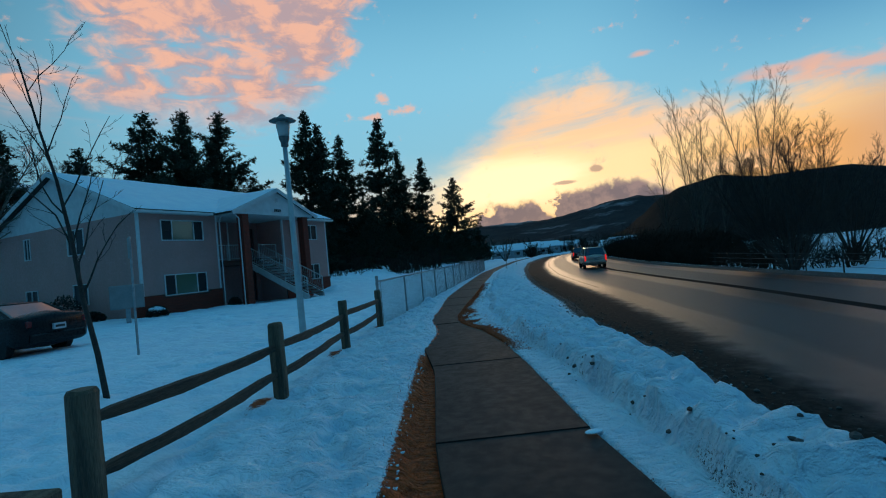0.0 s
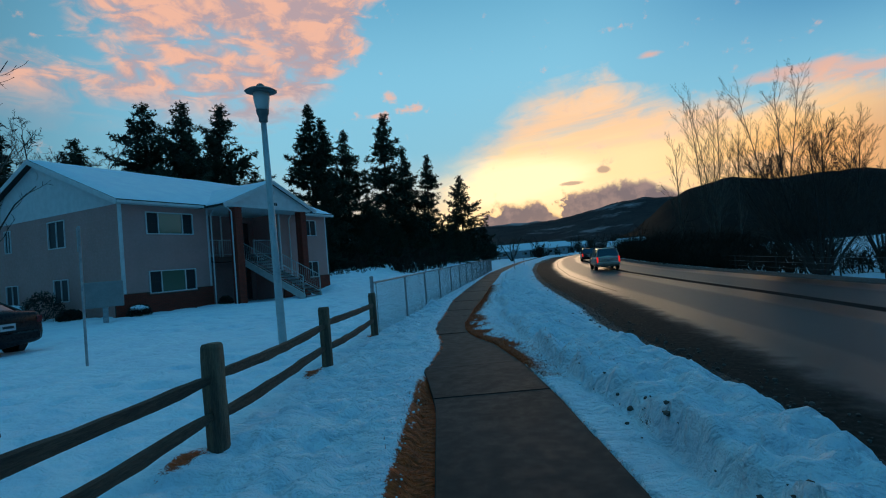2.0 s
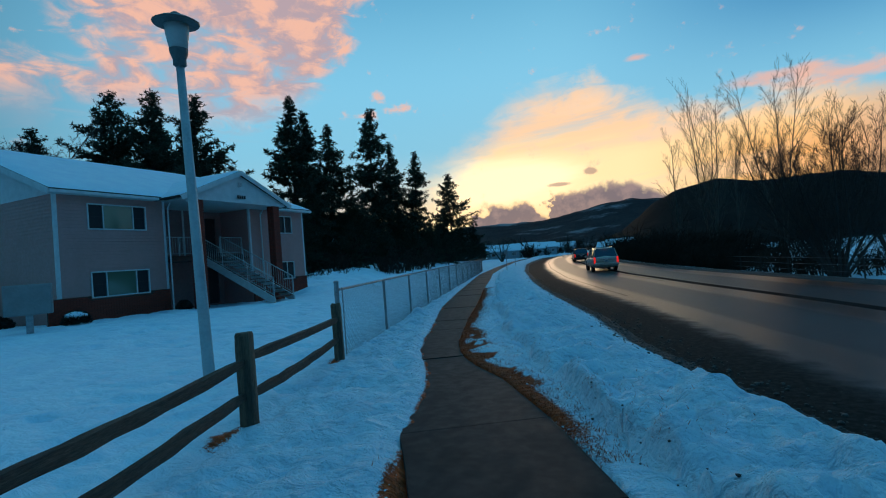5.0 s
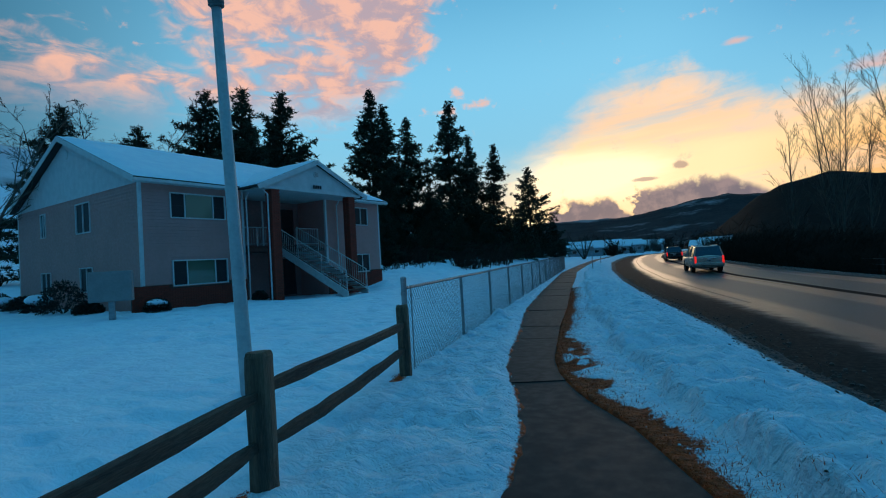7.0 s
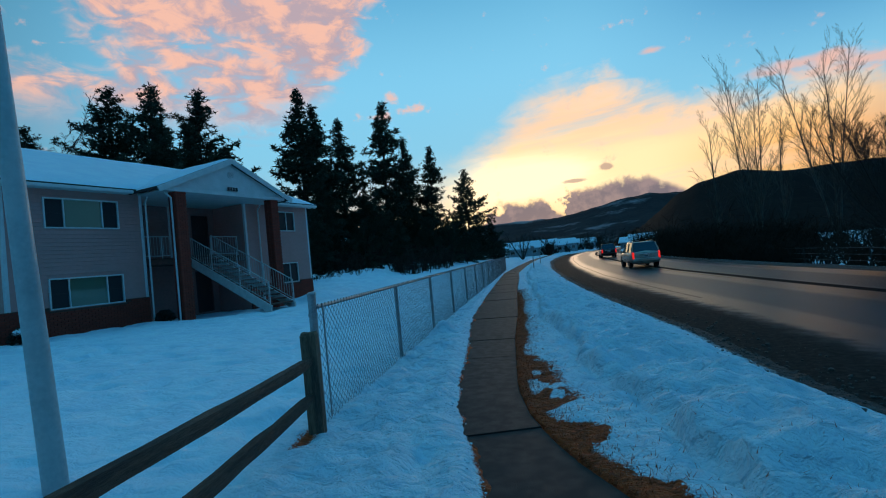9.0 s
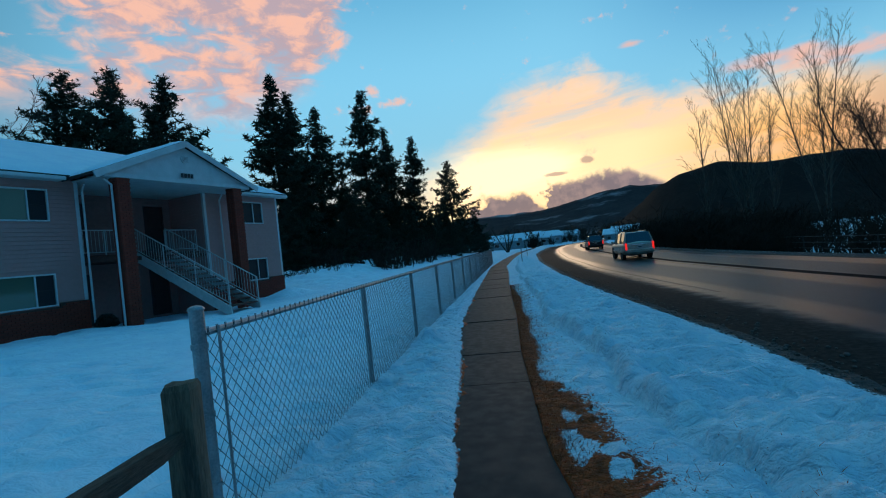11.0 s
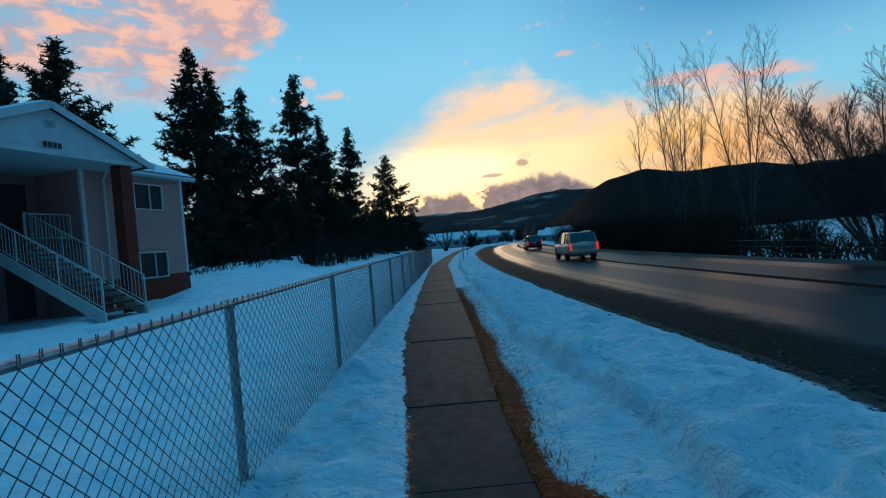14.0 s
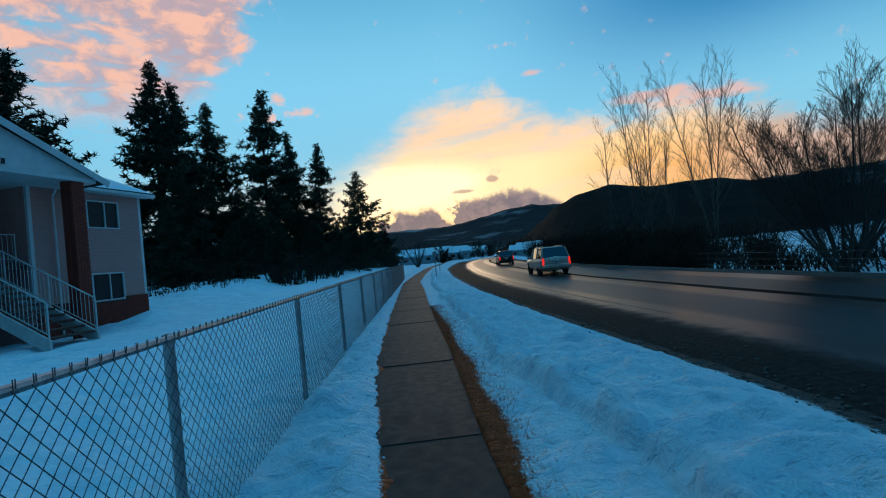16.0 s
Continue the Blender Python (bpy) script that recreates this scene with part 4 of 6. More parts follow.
# ---------- sidewalk slabs (recessed joints) ----------
def sidewalk():
    walkway = empty("pavement", pose(0, 0, 0), "wet grey concrete sidewalk of cast slabs", "sidewalk", kind="structure")
    ys = [0.40 - 1.56 * k for k in range(14, 0, -1)] + [0.40 + 1.52 * k for k in range(66)]
    for i, (a, b) in enumerate(zip(ys, ys[1:])):
        bm = bmesh.new()
        n = 4
        rows = []
        g = 0.004
        for k in range(n + 1):
            yy = a + g + (b - a - 2 * g) * k / n
            # joints stand square to the path
            sl = (float(path_r(yy + 0.5)) - float(path_r(yy - 0.5)))
            r = float(path_r(yy))
            w = min(float(path_w(yy)), r - float(snow_l(yy)) + 0.16)
            z = float(base_z(yy)) + 0.006 * math.sin(i * 2.4)
            dyl = sl * w * 0.9
            rows.append([Vector((r - w, yy + dyl, z)), Vector((r - w + 0.008, yy + dyl, z + 0.007)), Vector((r - 0.008, yy, z + 0.007)), Vector((r, yy, z)), Vector((r, yy, z - 0.12)), Vector((r - w, yy + dyl, z - 0.12))])
        grid = [[bm.verts.new(p) for p in row] for row in rows]
        for p, q in zip(grid, grid[1:]):
            for j in range(6):
                bm.faces.new((p[j], p[(j + 1) % 6], q[(j + 1) % 6], q[j]))
        bm.faces.new(grid[0])
        bm.faces.new(grid[-1][::-1])
        part("slab", bm, CONCRETE, walkway)
    bed = strip_mesh("slab_bed", list(np.arange(-21, 100, 1.0)), lambda y: path_r(y) - min(float(path_w(y)), float(path_r(y) - snow_l(y)) + 0.14), lambda y: path_r(y) - 0.01, lambda y: float(base_z(y)) - 0.03, STONE, 1)
    bed.parent = walkway


sidewalk()


# ---------- split-rail fence ----------
def post_mesh(seed, w, h):
    rng = random.Random(seed)
    bm = bmesh.new()
    rings = []
    for k, z in enumerate((-0.15, 0.12, 0.35, 0.6, 0.85, h - 0.03, h)):
        s = w / 2 * (1.0 if z < h - 0.01 else 0.86)
        ring = []
        for i in range(12):
            t = 2 * math.pi * i / 12 + math.pi / 12
            q = 1 / max(abs(math.cos(t)), abs(math.sin(t)))
            q = min(q, 1.2)
            r = s * q * (1 + rng.gauss(0, 0.025))
            ring.append(bm.verts.new((r * math.cos(t), r * math.sin(t), z + (rng.gauss(0, 0.003) if k == 6 else 0))))
        rings.append(ring)
    for a, b in zip(rings, rings[1:]):
        for i in range(12):
            bm.faces.new((a[i], a[(i + 1) % 12], b[(i + 1) % 12], b[i]))
    bm.faces.new(rings[-1])
    return bm


def rail_mesh(seed, length):
    rng = random.Random(seed)
    bm = bmesh.new()
    rings = []
    ph = rng.random() * 6
    for k in range(13):
        f = k / 12
        fat = 0.052 * (0.55 + 0.45 * min(1, min(f, 1 - f) * 9))
        cx, cz = 0.014 * math.sin(f * 5 + ph), 0.02 * math.sin(f * 3.3 + ph * 2) - 0.02 * math.sin(f * math.pi)
        ring = []
        for i in range(8):
            t = 2 * math.pi * i / 8
            r = fat * (1 + rng.gauss(0, 0.07)) * (1.15 if i % 2 else 0.95)
            ring.append(bm.verts.new((cx + r * math.cos(t) * 0.8, f * length, cz + r * math.sin(t) * 1.1)))
        rings.append(ring)
    for a, b in zip(rings, rings[1:]):
        for i in range(8):
            bm.faces.new((a[i], a[(i + 1) % 8], b[(i + 1) % 8], b[i]))
    bm.faces.new(rings[0][::-1])
    bm.faces.new(rings[-1])
    return bm


POSTS = [(-1.60, -13.66), (-1.71, -10.84), (-2.06, -7.70), (-2.42, -4.35)]
TOPS = [1.03, 1.078, 1.068, 1.03]


def rail_fence():
    fence = empty("rail_fence", pose(0, 0, 0), "weathered grey two-rail cedar fence in the snow", "fence")
    zs = []
    for i, ((x, y), top) in enumerate(zip(POSTS, TOPS)):
        z = 0.08
        zs.append(z)
        o = part("post", post_mesh(i + 1, 0.165, top - z), WOOD, fence)
        o.matrix_basis = pose(x, y, z, random.uniform(-1, 1), random.uniform(-1, 1), 5 * i)
    for i in range(len(POSTS) - 1):
        a, b = Vector((*POSTS[i], 0)), Vector((*POSTS[i + 1], 0))
        ang = math.degrees(math.atan2(-(b - a).x, (b - a).y))
        for k, h in enumerate((0.41, 0.765)):
            o = part("rail", rail_mesh(i * 2 + k, (b - a).length), RAILW, fence)
            o.matrix_basis = pose(a.x, a.y, h + 0.02, 0, 0, ang)


rail_fence()


# ---------- chain-link fence ----------
FENCE = [(-2.50, -4.08), (-2.55, -0.95), (-2.60, 1.92)] + [(-2.62 - 0.006 * (y - 2) - 0.00012 * (y - 2) ** 2, y) for y in np.arange(4.85, 36, 2.93)]


def link_panel(length, h, pitch, r):
    verts, faces = [], []

    def wire(a, b, rr=r):
        tube(verts, faces, [Vector(a), Vector(b)], [rr, rr], 3)

    n = int(length / pitch) + 1
    rise = h
    run = h * 0.92
    for i in range(-int(run / pitch) - 1, n):
        for sgn in (1, -1):
            # a wire that climbs from the foot to the top rail, cut to the panel
            y0, z0, y1, z1 = i * pitch, 0.0, i * pitch + run, rise
            if sgn < 0:
                y0, y1 = y0 + run, y0
            lo, hi = 0.0, 1.0
            dy = y1 - y0
            for lim, keep in ((0.0, 1), (length, -1)):
                t = (lim - y0) / dy
                if keep * dy > 0:
                    lo = max(lo, t)
                else:
                    hi = min(hi, t)
            if hi - lo > 0.01:
                f = lambda t: (0.004 * sgn, y0 + dy * t, z0 + (z1 - z0) * t)
                wire(f(lo), f(hi))
    for i in range(n):
        y = i * pitch
        if y < length:
            wire((0.006, y, h), (-0.004, y + 0.012, h + 0.035), r * 1.1)
            wire((-0.006, y + 0.024, h), (0.004, y + 0.012, h + 0.035), r * 1.1)
    return verts, faces


def chain_fence():
    fence = empty("chain_link_fence", pose(0, 0, 0), "galvanised chain-link fence with tubular posts and top rail", "fence")
    for i, (x, y) in enumerate(FENCE):
        z = 0.06
        r, h = (0.042, 1.38) if i == 0 else (0.030, 1.25)
        bm = rod(bmesh.new(), (x, y, -0.3), (x, y, h), r, n=12)
        bmesh.ops.create_uvsphere(bm, u_segments=12, v_segments=6, radius=r * 1.15, matrix=Matrix.Translation((x, y, h)) @ Matrix.Diagonal((1, 1, 0.5, 1)))
        p = part("post", bm, GALV, fence, smooth=False)
        if i == 0:
            part("tension_bar", rod(bmesh.new(), (x + 0.07, y + 0.09, 0.1), (x + 0.07, y + 0.09, 1.27), 0.009, n=6), GALV, p)
            for hz in (0.35, 0.75, 1.15):
                part("tension_band", rod(bmesh.new(), (x, y, hz), (x, y, hz + 0.03), r + 0.006, n=12), GALV, p)
    for i in range(len(FENCE) - 1):
        a, b = Vector((*FENCE[i], 0)), Vector((*FENCE[i + 1], 0))
        ang = math.degrees(math.atan2(-(b - a).x, (b - a).y))
        za = 1.24
        part("top_rail", rod(bmesh.new(), (a.x + 0.03, a.y, za), (b.x + 0.03, b.y, za), 0.021, n=8), GALV, fence)
        v, f = link_panel((b - a).length, 1.17, 0.088, 0.0025)
        o = tagged(from_arrays("mesh_panel", v, f, WIRE, fence), kind="stuff")
        o.matrix_basis = pose(a.x + 0.055, a.y, 0.07, 0, 0, ang)


chain_fence()


# ---------- street lamp ----------
def street_lamp():
    lamp = empty("street_lamp", pose(-3.97, -5.60, 0.02, 4.6, 1.6, 0) @ Matrix.Diagonal((1.03, 1.03, 1.035, 1)), "painted steel street lamp with a wide flat hood, unlit", "street lamp")
    part("pole", rod(bmesh.new(), (0, 0, -0.3), (0, 0, 4.55), 0.085, 0.052, 20), POLE, lamp, smooth=True)
    part("collar", lathe([(0.06, 4.50), (0.085, 4.52), (0.085, 4.60), (0.115, 4.68), (0.12, 4.74)]), HOOD, lamp)
    part("lens", lathe([(0.115, 4.74), (0.15, 4.95), (0.155, 5.07)]), LENS, lamp, "frosted tapered lens", smooth=True)
    part("hood", lathe([(0.16, 5.06), (0.29, 5.075), (0.30, 5.095), (0.22, 5.14), (0.10, 5.17), (0.06, 5.22), (0.0305, 5.24)]), HOOD, lamp, smooth=False)


street_lamp()


def sign_post(name, x, y, h, label, face, w, hh):
    z = float(ground_height(np.array([x]), np.array([y]))[0])
    s = empty(name, pose(x, y, z, 0, 0, face), label, "sign")
    part("post", bx((-0.03, -0.022, -0.3), (0.03, 0.022, h), 0.006), GALV, s)
    part("panel", bx((-w / 2, -0.03, h - hh - 0.05), (w / 2, -0.026, h - 0.02)), SHEET, s, "back of a bare metal panel")


sign_post("parking_sign", -7.5, -6.75, 2.75, "bare metal sign on a galvanised post in the snow", -38, 0.30, 0.45)
sign_post("road_sign", -0.45, 30.5, 1.9, "small road sign on a thin post in the snow", 20, 0.3, 0.35)
sign_post("road_sign", 0.2, 44.0, 1.6, "small road sign on a thin post in the snow", 10, 0.3, 0.3)


def utility_board():
    s = empty("utility_cabinet", pose(-15.3, 1.35, 0.2, 0, 0, 42), "pale metal utility cabinet on a short post in the snow", "cabinet")
    part("post", bx((-0.09, -0.07, -0.3), (0.09, 0.07, 0.65), 0.01), GALV, s)
    body = part("body", bx((-0.62, -0.18, 0.62), (0.62, 0.18, 1.62), 0.02), SHEET, s)
    part("door", bx((-0.58, -0.195, 0.66), (0.58, -0.178, 1.58), 0.006), SHEET, body)


utility_board()


def low_bollard():
    b = empty("wooden_bollard", pose(-1.28, -14.52, 0.06, 0, 0, 8), "low weathered square wooden bollard in the snow", "bollard")
    part("post", bx((-0.2, -0.17, -0.1), (0.2, 0.17, 0.52), 0.012), WOOD, b)
    part("cap", bx((-0.23, -0.2, 0.52), (0.23, 0.2, 0.59), 0.012), WOOD, b)


low_bollard()
bm = bmesh.new()
bmesh.ops.create_icosphere(bm, subdivisions=2, radius=1, matrix=Matrix.Translation((1.93, -12.27, 0.115)) @ Matrix.Rotation(0.5, 4, "Z") @ Matrix.Diagonal((0.085, 0.045, 0.016, 1)))
tagged(part("ice_chunk", bm, SNOW), "small flat chunk of ice on the sidewalk", "ice")


SCREEN = material("window_screen", (0.022, 0.023, 0.026), (0.016, 0.017, 0.019), 0.45, 30.0, bump=0.1, spec=0.3)

# ---------- apartment house: x along the front, y into the house, z up ----------
HOUSE_M = Matrix.Translation((-16.45, 3.45, 0.0)) @ Matrix.Rotation(math.atan2(0.9645, 0.264), 4, "Z")
house = empty("apartment_house", HOUSE_M, "two-storey apartment house with pale siding, brick base and snowy roof", "house")
LEN, DEP, EAVE, RIDGE = 13.85, 13.2, 5.30, 8.05
A0, A1 = 4.45, 9.45  # the open stair bay


def wall(name, lo, hi, holes, axis, mat=SIDING, label=""):
    """A wall with real openings: solid pieces round the holes, lapped by boards with a stepped face."""
    bm = bmesh.new()
    cuts = sorted({lo[axis], hi[axis], *[h[0] for h in holes], *[h[1] for h in holes]})
    for a, b in zip(cuts, cuts[1:]):
        zs = sorted([(h[2], h[3]) for h in holes if h[0] <= a and h[1] >= b])
        z = lo[2]
        for z0, z1 in zs + [(hi[2], hi[2])]:
            if z0 > z:
                l, h = list(lo), list(hi)
                l[axis], h[axis], l[2], h[2] = a, b, z, z0
                box(bm, l, h)
            z = z1
    return part(name, bm, mat, house, label)


def laps(x0, x1, z0, z1, holes, place, parent, mat=SIDING):
    """Siding courses as slim wedges, cut at the windows. place maps along, out, up to house metres."""
    verts, faces = [], []
    z = z0
    step = 0.135
    while z < z1 - 0.02:
        top = min(z + step, z1)
        spans = [(x0, x1)]
        for a, b, lo, hi in holes:
            if lo < top and hi > z:
                nxt = []
                for s, e in spans:
                    if b <= s or a >= e:
                        nxt.append((s, e))
                    else:
                        if a > s:
                            nxt.append((s, a))
                        if b < e:
                            nxt.append((b, e))
                spans = nxt
        for s, e in spans:
            o = len(verts)
            for out, up in ((0.003, z), (0.026, z), (0.004, top), (0.003, top)):
                verts += [place(s, out, up), place(e, out, up)]
            faces += [(o, o + 2, o + 3, o + 1), (o + 2, o + 4, o + 5, o + 3)]
        z = top
    o = from_arrays("siding", verts, faces, mat, parent)
    o["kind"] = "stuff"
    return o


def window(u, w, z, h, y, split, flip=1, axis="x", dark=True):
    """White-framed window of side lights and a picture pane; split holds the mullions as shares of the width."""
    bm = bmesh.new()
    t = 0.06
    f = 0.05
    for lo, hi in (((0, 0), (w, f)), ((0, h - f), (w, h)), ((0, f), (f, h - f)), ((w - f, f), (w, h - f))):
        box(bm, (lo[0], -t, lo[1]), (hi[0], 0.06, hi[1]), 0.006)
    fr = part("window", bm, TRIM, house)
    fr.matrix_basis = pose(u, y, z) if axis == "x" else pose(y, u, z, 0, 0, -90)
    xs = [f] + [w * s for s in split] + [w - f]
    for i, s in enumerate(split):
        part("mullion", bx((w * s - 0.02, -0.05, f), (w * s + 0.02, 0.04, h - f), 0.004), TRIM, fr)
    for i, (a, b) in enumerate(zip(xs, xs[1:])):
        mid = len(xs) == 4 and i == 1
        part("pane", bx((a + 0.005, 0.0, f), (b - 0.005, 0.012, h - f)), GLASS_REFL if mid else SCREEN, fr)
        if len(xs) == 4 and not mid:
            part("sash", bx((a + 0.01, -0.014, h * 0.5 - 0.012), (b - 0.01, -0.002, h * 0.5 + 0.012)), FRAME_D, fr)
    return fr


Z_U, Z_L, WH = 3.86, 1.11, 1.06
west_holes = [(1.14, 3.55, Z_U, Z_U + WH), (1.14, 3.55, Z_L, Z_L + WH)]
east_holes = [(11.45, 12.8, Z_U, Z_U + WH), (11.45, 12.8, Z_L, Z_L + WH)]
wall("wall", (0, 0, -0.2), (A0, 0.18, EAVE), west_holes, 0)
wall("wall", (A1, 0, -0.2), (LEN, 0.18, EAVE), east_holes, 0)
side_holes = [(4.25, 5.75, 3.6, 4.95), (9.3, 9.95, 3.7, 4.9), (8.85, 10.1, 0.95, 2.0), (4.2, 5.5, 1.0, 2.1)]
wall("wall", (0, 0.18, -0.2), (0.18, DEP, EAVE), side_holes, 1)
wall("wall", (LEN - 0.18, 0.18, -0.2), (LEN, DEP, EAVE), [], 1)
wall("wall", (0.18, DEP - 0.18, -0.2), (LEN - 0.18, DEP, EAVE), [], 0)
wall("wall", (A0 - 0.18, 0.18, -0.2), (A0, 2.2, EAVE), [], 1)
wall("wall", (A1, 0.18, -0.2), (A1 + 0.18, 2.2, EAVE), [], 1)
wall("wall", (A0, 2.2, -0.2), (A1, 2.38, EAVE), [(5.0, 5.9, 2.8, 4.85), (8.2, 9.1, 2.8, 4.85), (5.0, 5.9, 0.1, 2.1), (8.2, 9.1, 0.1, 2.1)], 0, SIDING_SHADE)
part("floor_slab", bx((0.18, 0.18, 2.45), (LEN - 0.18, DEP - 0.18, 2.6)), MORTAR, house)
# unseen board added behind windows and doors; near-black colour stands in for dimness
part("partition", bx((0.19, 3.0, -0.1), (LEN - 0.19, 3.1, EAVE)), FRAME_D, house, "added dark board standing in for dim rooms")
laps(0.1, A0 - 0.1, 1.22, EAVE, west_holes, lambda s, o, z: (s, -o, z), house)
laps(A1 + 0.1, LEN - 0.1, 1.22, EAVE, east_holes, lambda s, o, z: (s, -o, z), house)
laps(0.1, DEP - 0.1, -0.1, EAVE - 0.02, side_holes, lambda s, o, z: (-o, s, z), house)
laps(A0 + 0.05, A1 - 0.05, 2.7, EAVE, [(4.95, 5.95, 2.7, 4.9), (8.15, 9.15, 2.7, 4.9)], lambda s, o, z: (s, 2.2 - o, z), house, SIDING_SHADE)
laps(0.3, 2.15, 0.0, EAVE, [], lambda s, o, z: (A1 - o, s, z), house)
for u, w, z in ((1.14, 2.41, Z_U), (1.14, 2.41, Z_L)):
    window(u, w, z, WH, 0, (0.25, 0.76))
for u, w, z in ((11.45, 1.35, Z_U), (11.45, 1.35, Z_L)):
    window(u, w, z, WH, 0, (0.55,))
for a, b, lo, hi in side_holes:
    window(b, b - a, lo, hi - lo, 0, (0.5,), axis="y")
# corner boards
for x0, x1, y0, y1 in ((-0.02, 0.1, -0.022, 0.1), (LEN - 0.1, LEN + 0.02, -0.022, 0.1), (A0 - 0.1, A0 + 0.02, -0.022, 0.1), (A1 - 0.02, A1 + 0.1, -0.022, 0.1), (-0.02, 0.1, DEP - 0.1, DEP + 0.02)):
    part("corner_board", bx((x0, y0, 1.2 if y0 < 0 and x0 > 0.5 else 0.0), (x1, y1, EAVE), 0.006), TRIM, house)
part("corner_board", bx((7.0, 2.16, 2.7), (7.1, 2.199, EAVE), 0.004), TRIM, house)
for u, z in ((5.0, 2.8), (8.2, 2.8), (5.0, 0.1), (8.2, 0.1)):
    d = part("door", bx((u + 0.02, 2.24, z), (u + 0.88, 2.29, z + 2.02), 0.006), DOOR, house, "dark red entry door")
    for pz in (0.25, 1.15):
        part("panel", bx((u + 0.15, 2.228, z + pz), (u + 0.75, 2.242, z + pz + 0.65), 0.01), DOOR, d)
    part("handle", rod(bmesh.new(), (u + 0.80, 2.19, z + 1.0), (u + 0.80, 2.24, z + 1.0), 0.025), CHROME, d)


def bricks(name, x0, x1, y0, y1, z0, z1, holes=(), limit=300):
    """A brick pier or dado: mortar core with running courses set proud of it."""
    core = bmesh.new()
    hs = [h for h in holes if h[2] < z1]
    if hs:
        zc = min(h[2] for h in hs)
        box(core, (x0, y0 + 0.012, z0), (x1, y1, zc))
        cuts = sorted([x0, x1] + [v for h in hs for v in h[:2]])
        for a, b in zip(cuts[::2], cuts[1::2]):
            box(core, (a, y0 + 0.012, zc), (b, y1, z1))
    else:
        box(core, (x0 + 0.012, y0 + 0.012, z0), (x1 - 0.012, y1 - 0.012, z1))
    base = part(name, core, MORTAR, house, "dark red brickwork")
    count = 0
    proto = {}
    z = z0
    row = 0
    while z < z1 - 0.03:
        top = min(z + 0.064, z1)

        def lay(ax, s, e, fixed, outward):
            key = (ax, round(e - s, 3), round(top - z, 3))
            if key not in proto:
                L = e - s
                bm = bx((0, 0, 0), (L, 0.03, top - z), 0.004) if ax == 0 else bx((0, 0, 0), (0.03, L, top - z), 0.004)
                proto[key] = part("brick", bm, BRICK, base)
                o = proto[key]
            else:
                o = share(proto[key], Matrix(), base)
            o.matrix_basis = pose(s, fixed, z) if ax == 0 else pose(fixed, s, z)

        s = x0 - (0.105 if row % 2 else 0)
        while s < x1 - 0.02:
            a, b = max(s, x0), min(s + 0.203, x1)
            if b - a > 0.03 and not any(h[0] < b and h[1] > a and h[2] < top for h in hs):
                lay(0, a, b, y0 - 0.006, -1)
                count += 1
            s += 0.213
        if y1 - y0 < 0.6 and not hs:
            s = y0 + 0.03
            while s < y1 - 0.02:
                b = min(s + 0.203, y1)
                if b - s > 0.03:
                    lay(1, s, b, x0 - 0.006, -1)
                s += 0.213
        z += 0.074
        row += 1
    return base


bricks("brick_base", -0.42, A0, -0.09, -0.012, -0.15, 1.2, [(1.10, 3.59, Z_L - 0.03, 9)])
bricks("brick_base", A1, LEN - 0.02, -0.09, -0.012, -0.15, 1.2, [(11.41, 12.84, Z_L - 0.03, 9)])
bricks("brick_pier", 4.80, 5.25, -1.62, -1.17, -0.15, 5.2)
bricks("brick_pier", 9.65, 10.10, -1.62, -1.17, -0.15, 5.2)


# roofs: main gable along x, cross gable over the stair bay
def slab(name, quad, thick, mat, parent, label="", smooth=False):
    a, b, c, d = [Vector(q) for q in quad]
    nrm = (b - a).cross(d - a).normalized()
    if nrm.z < 0:
        nrm = -nrm
    verts = [a, b, c, d] + [p + nrm * thick for p in (a, b, c, d)]
    faces = [(0, 3, 2, 1), (4, 5, 6, 7), (0, 1, 5, 4), (1, 2, 6, 5), (2, 3, 7, 6), (3, 0, 4, 7)]
    return from_arrays(name, verts, faces, mat, parent, label, smooth)


def snow_blanket(quad, thick, parent, seed):
    """Snow lying on a roof plane, with a lumpy top and rounded rim."""
    a, b, c, d = [Vector(q) for q in quad]
    nrm = (b - a).cross(d - a).normalized()
    if nrm.z < 0:
        nrm = -nrm
    n1, n2 = 40, 24
    verts, faces = [], []
    for j in range(n2 + 1):
        for i in range(n1 + 1):
            u, v = i / n1, j / n2
            p = a.lerp(b, u).lerp(d.lerp(c, u), v)
            e = min(u * (b - a).length, (1 - u) * (b - a).length, v * (d - a).length, (1 - v) * (d - a).length)
            t = thick * (0.12 + 0.88 * min(1, e / 0.18) ** 0.5) * (0.8 + 0.5 * float(vnoise(p.x, p.y, 0.9, seed)))
            verts.append(p + nrm * t)
    w = n1 + 1
    for j in range(n2):
        for i in range(n1):
            o = j * w + i
            faces.append((o, o + 1, o + w + 1, o + w))
    return from_arrays("snow", verts, faces, SNOW, parent, "thin even snow", True)


ov, rk = 0.42, 0.35
mid = DEP / 2
slope = (RIDGE - EAVE) / mid
ez = EAVE + 0.02 - slope * ov * 0.4
front = [(-rk, -ov, ez), (LEN + rk, -ov, ez), (LEN + rk, mid, RIDGE), (-rk, mid, RIDGE)]
back = [(-rk, DEP + ov, ez), (LEN + rk, DEP + ov, ez), (LEN + rk, mid, RIDGE), (-rk, mid, RIDGE)]
for q, s in ((front, 1), (back, 2)):
    r = slab("roof", q, 0.10, SHINGLE, house, "dark shingles under snow")
    up = [(x, y, z + 0.105) for x, y, z in q]
    snow_blanket(up, 0.09, r, s)
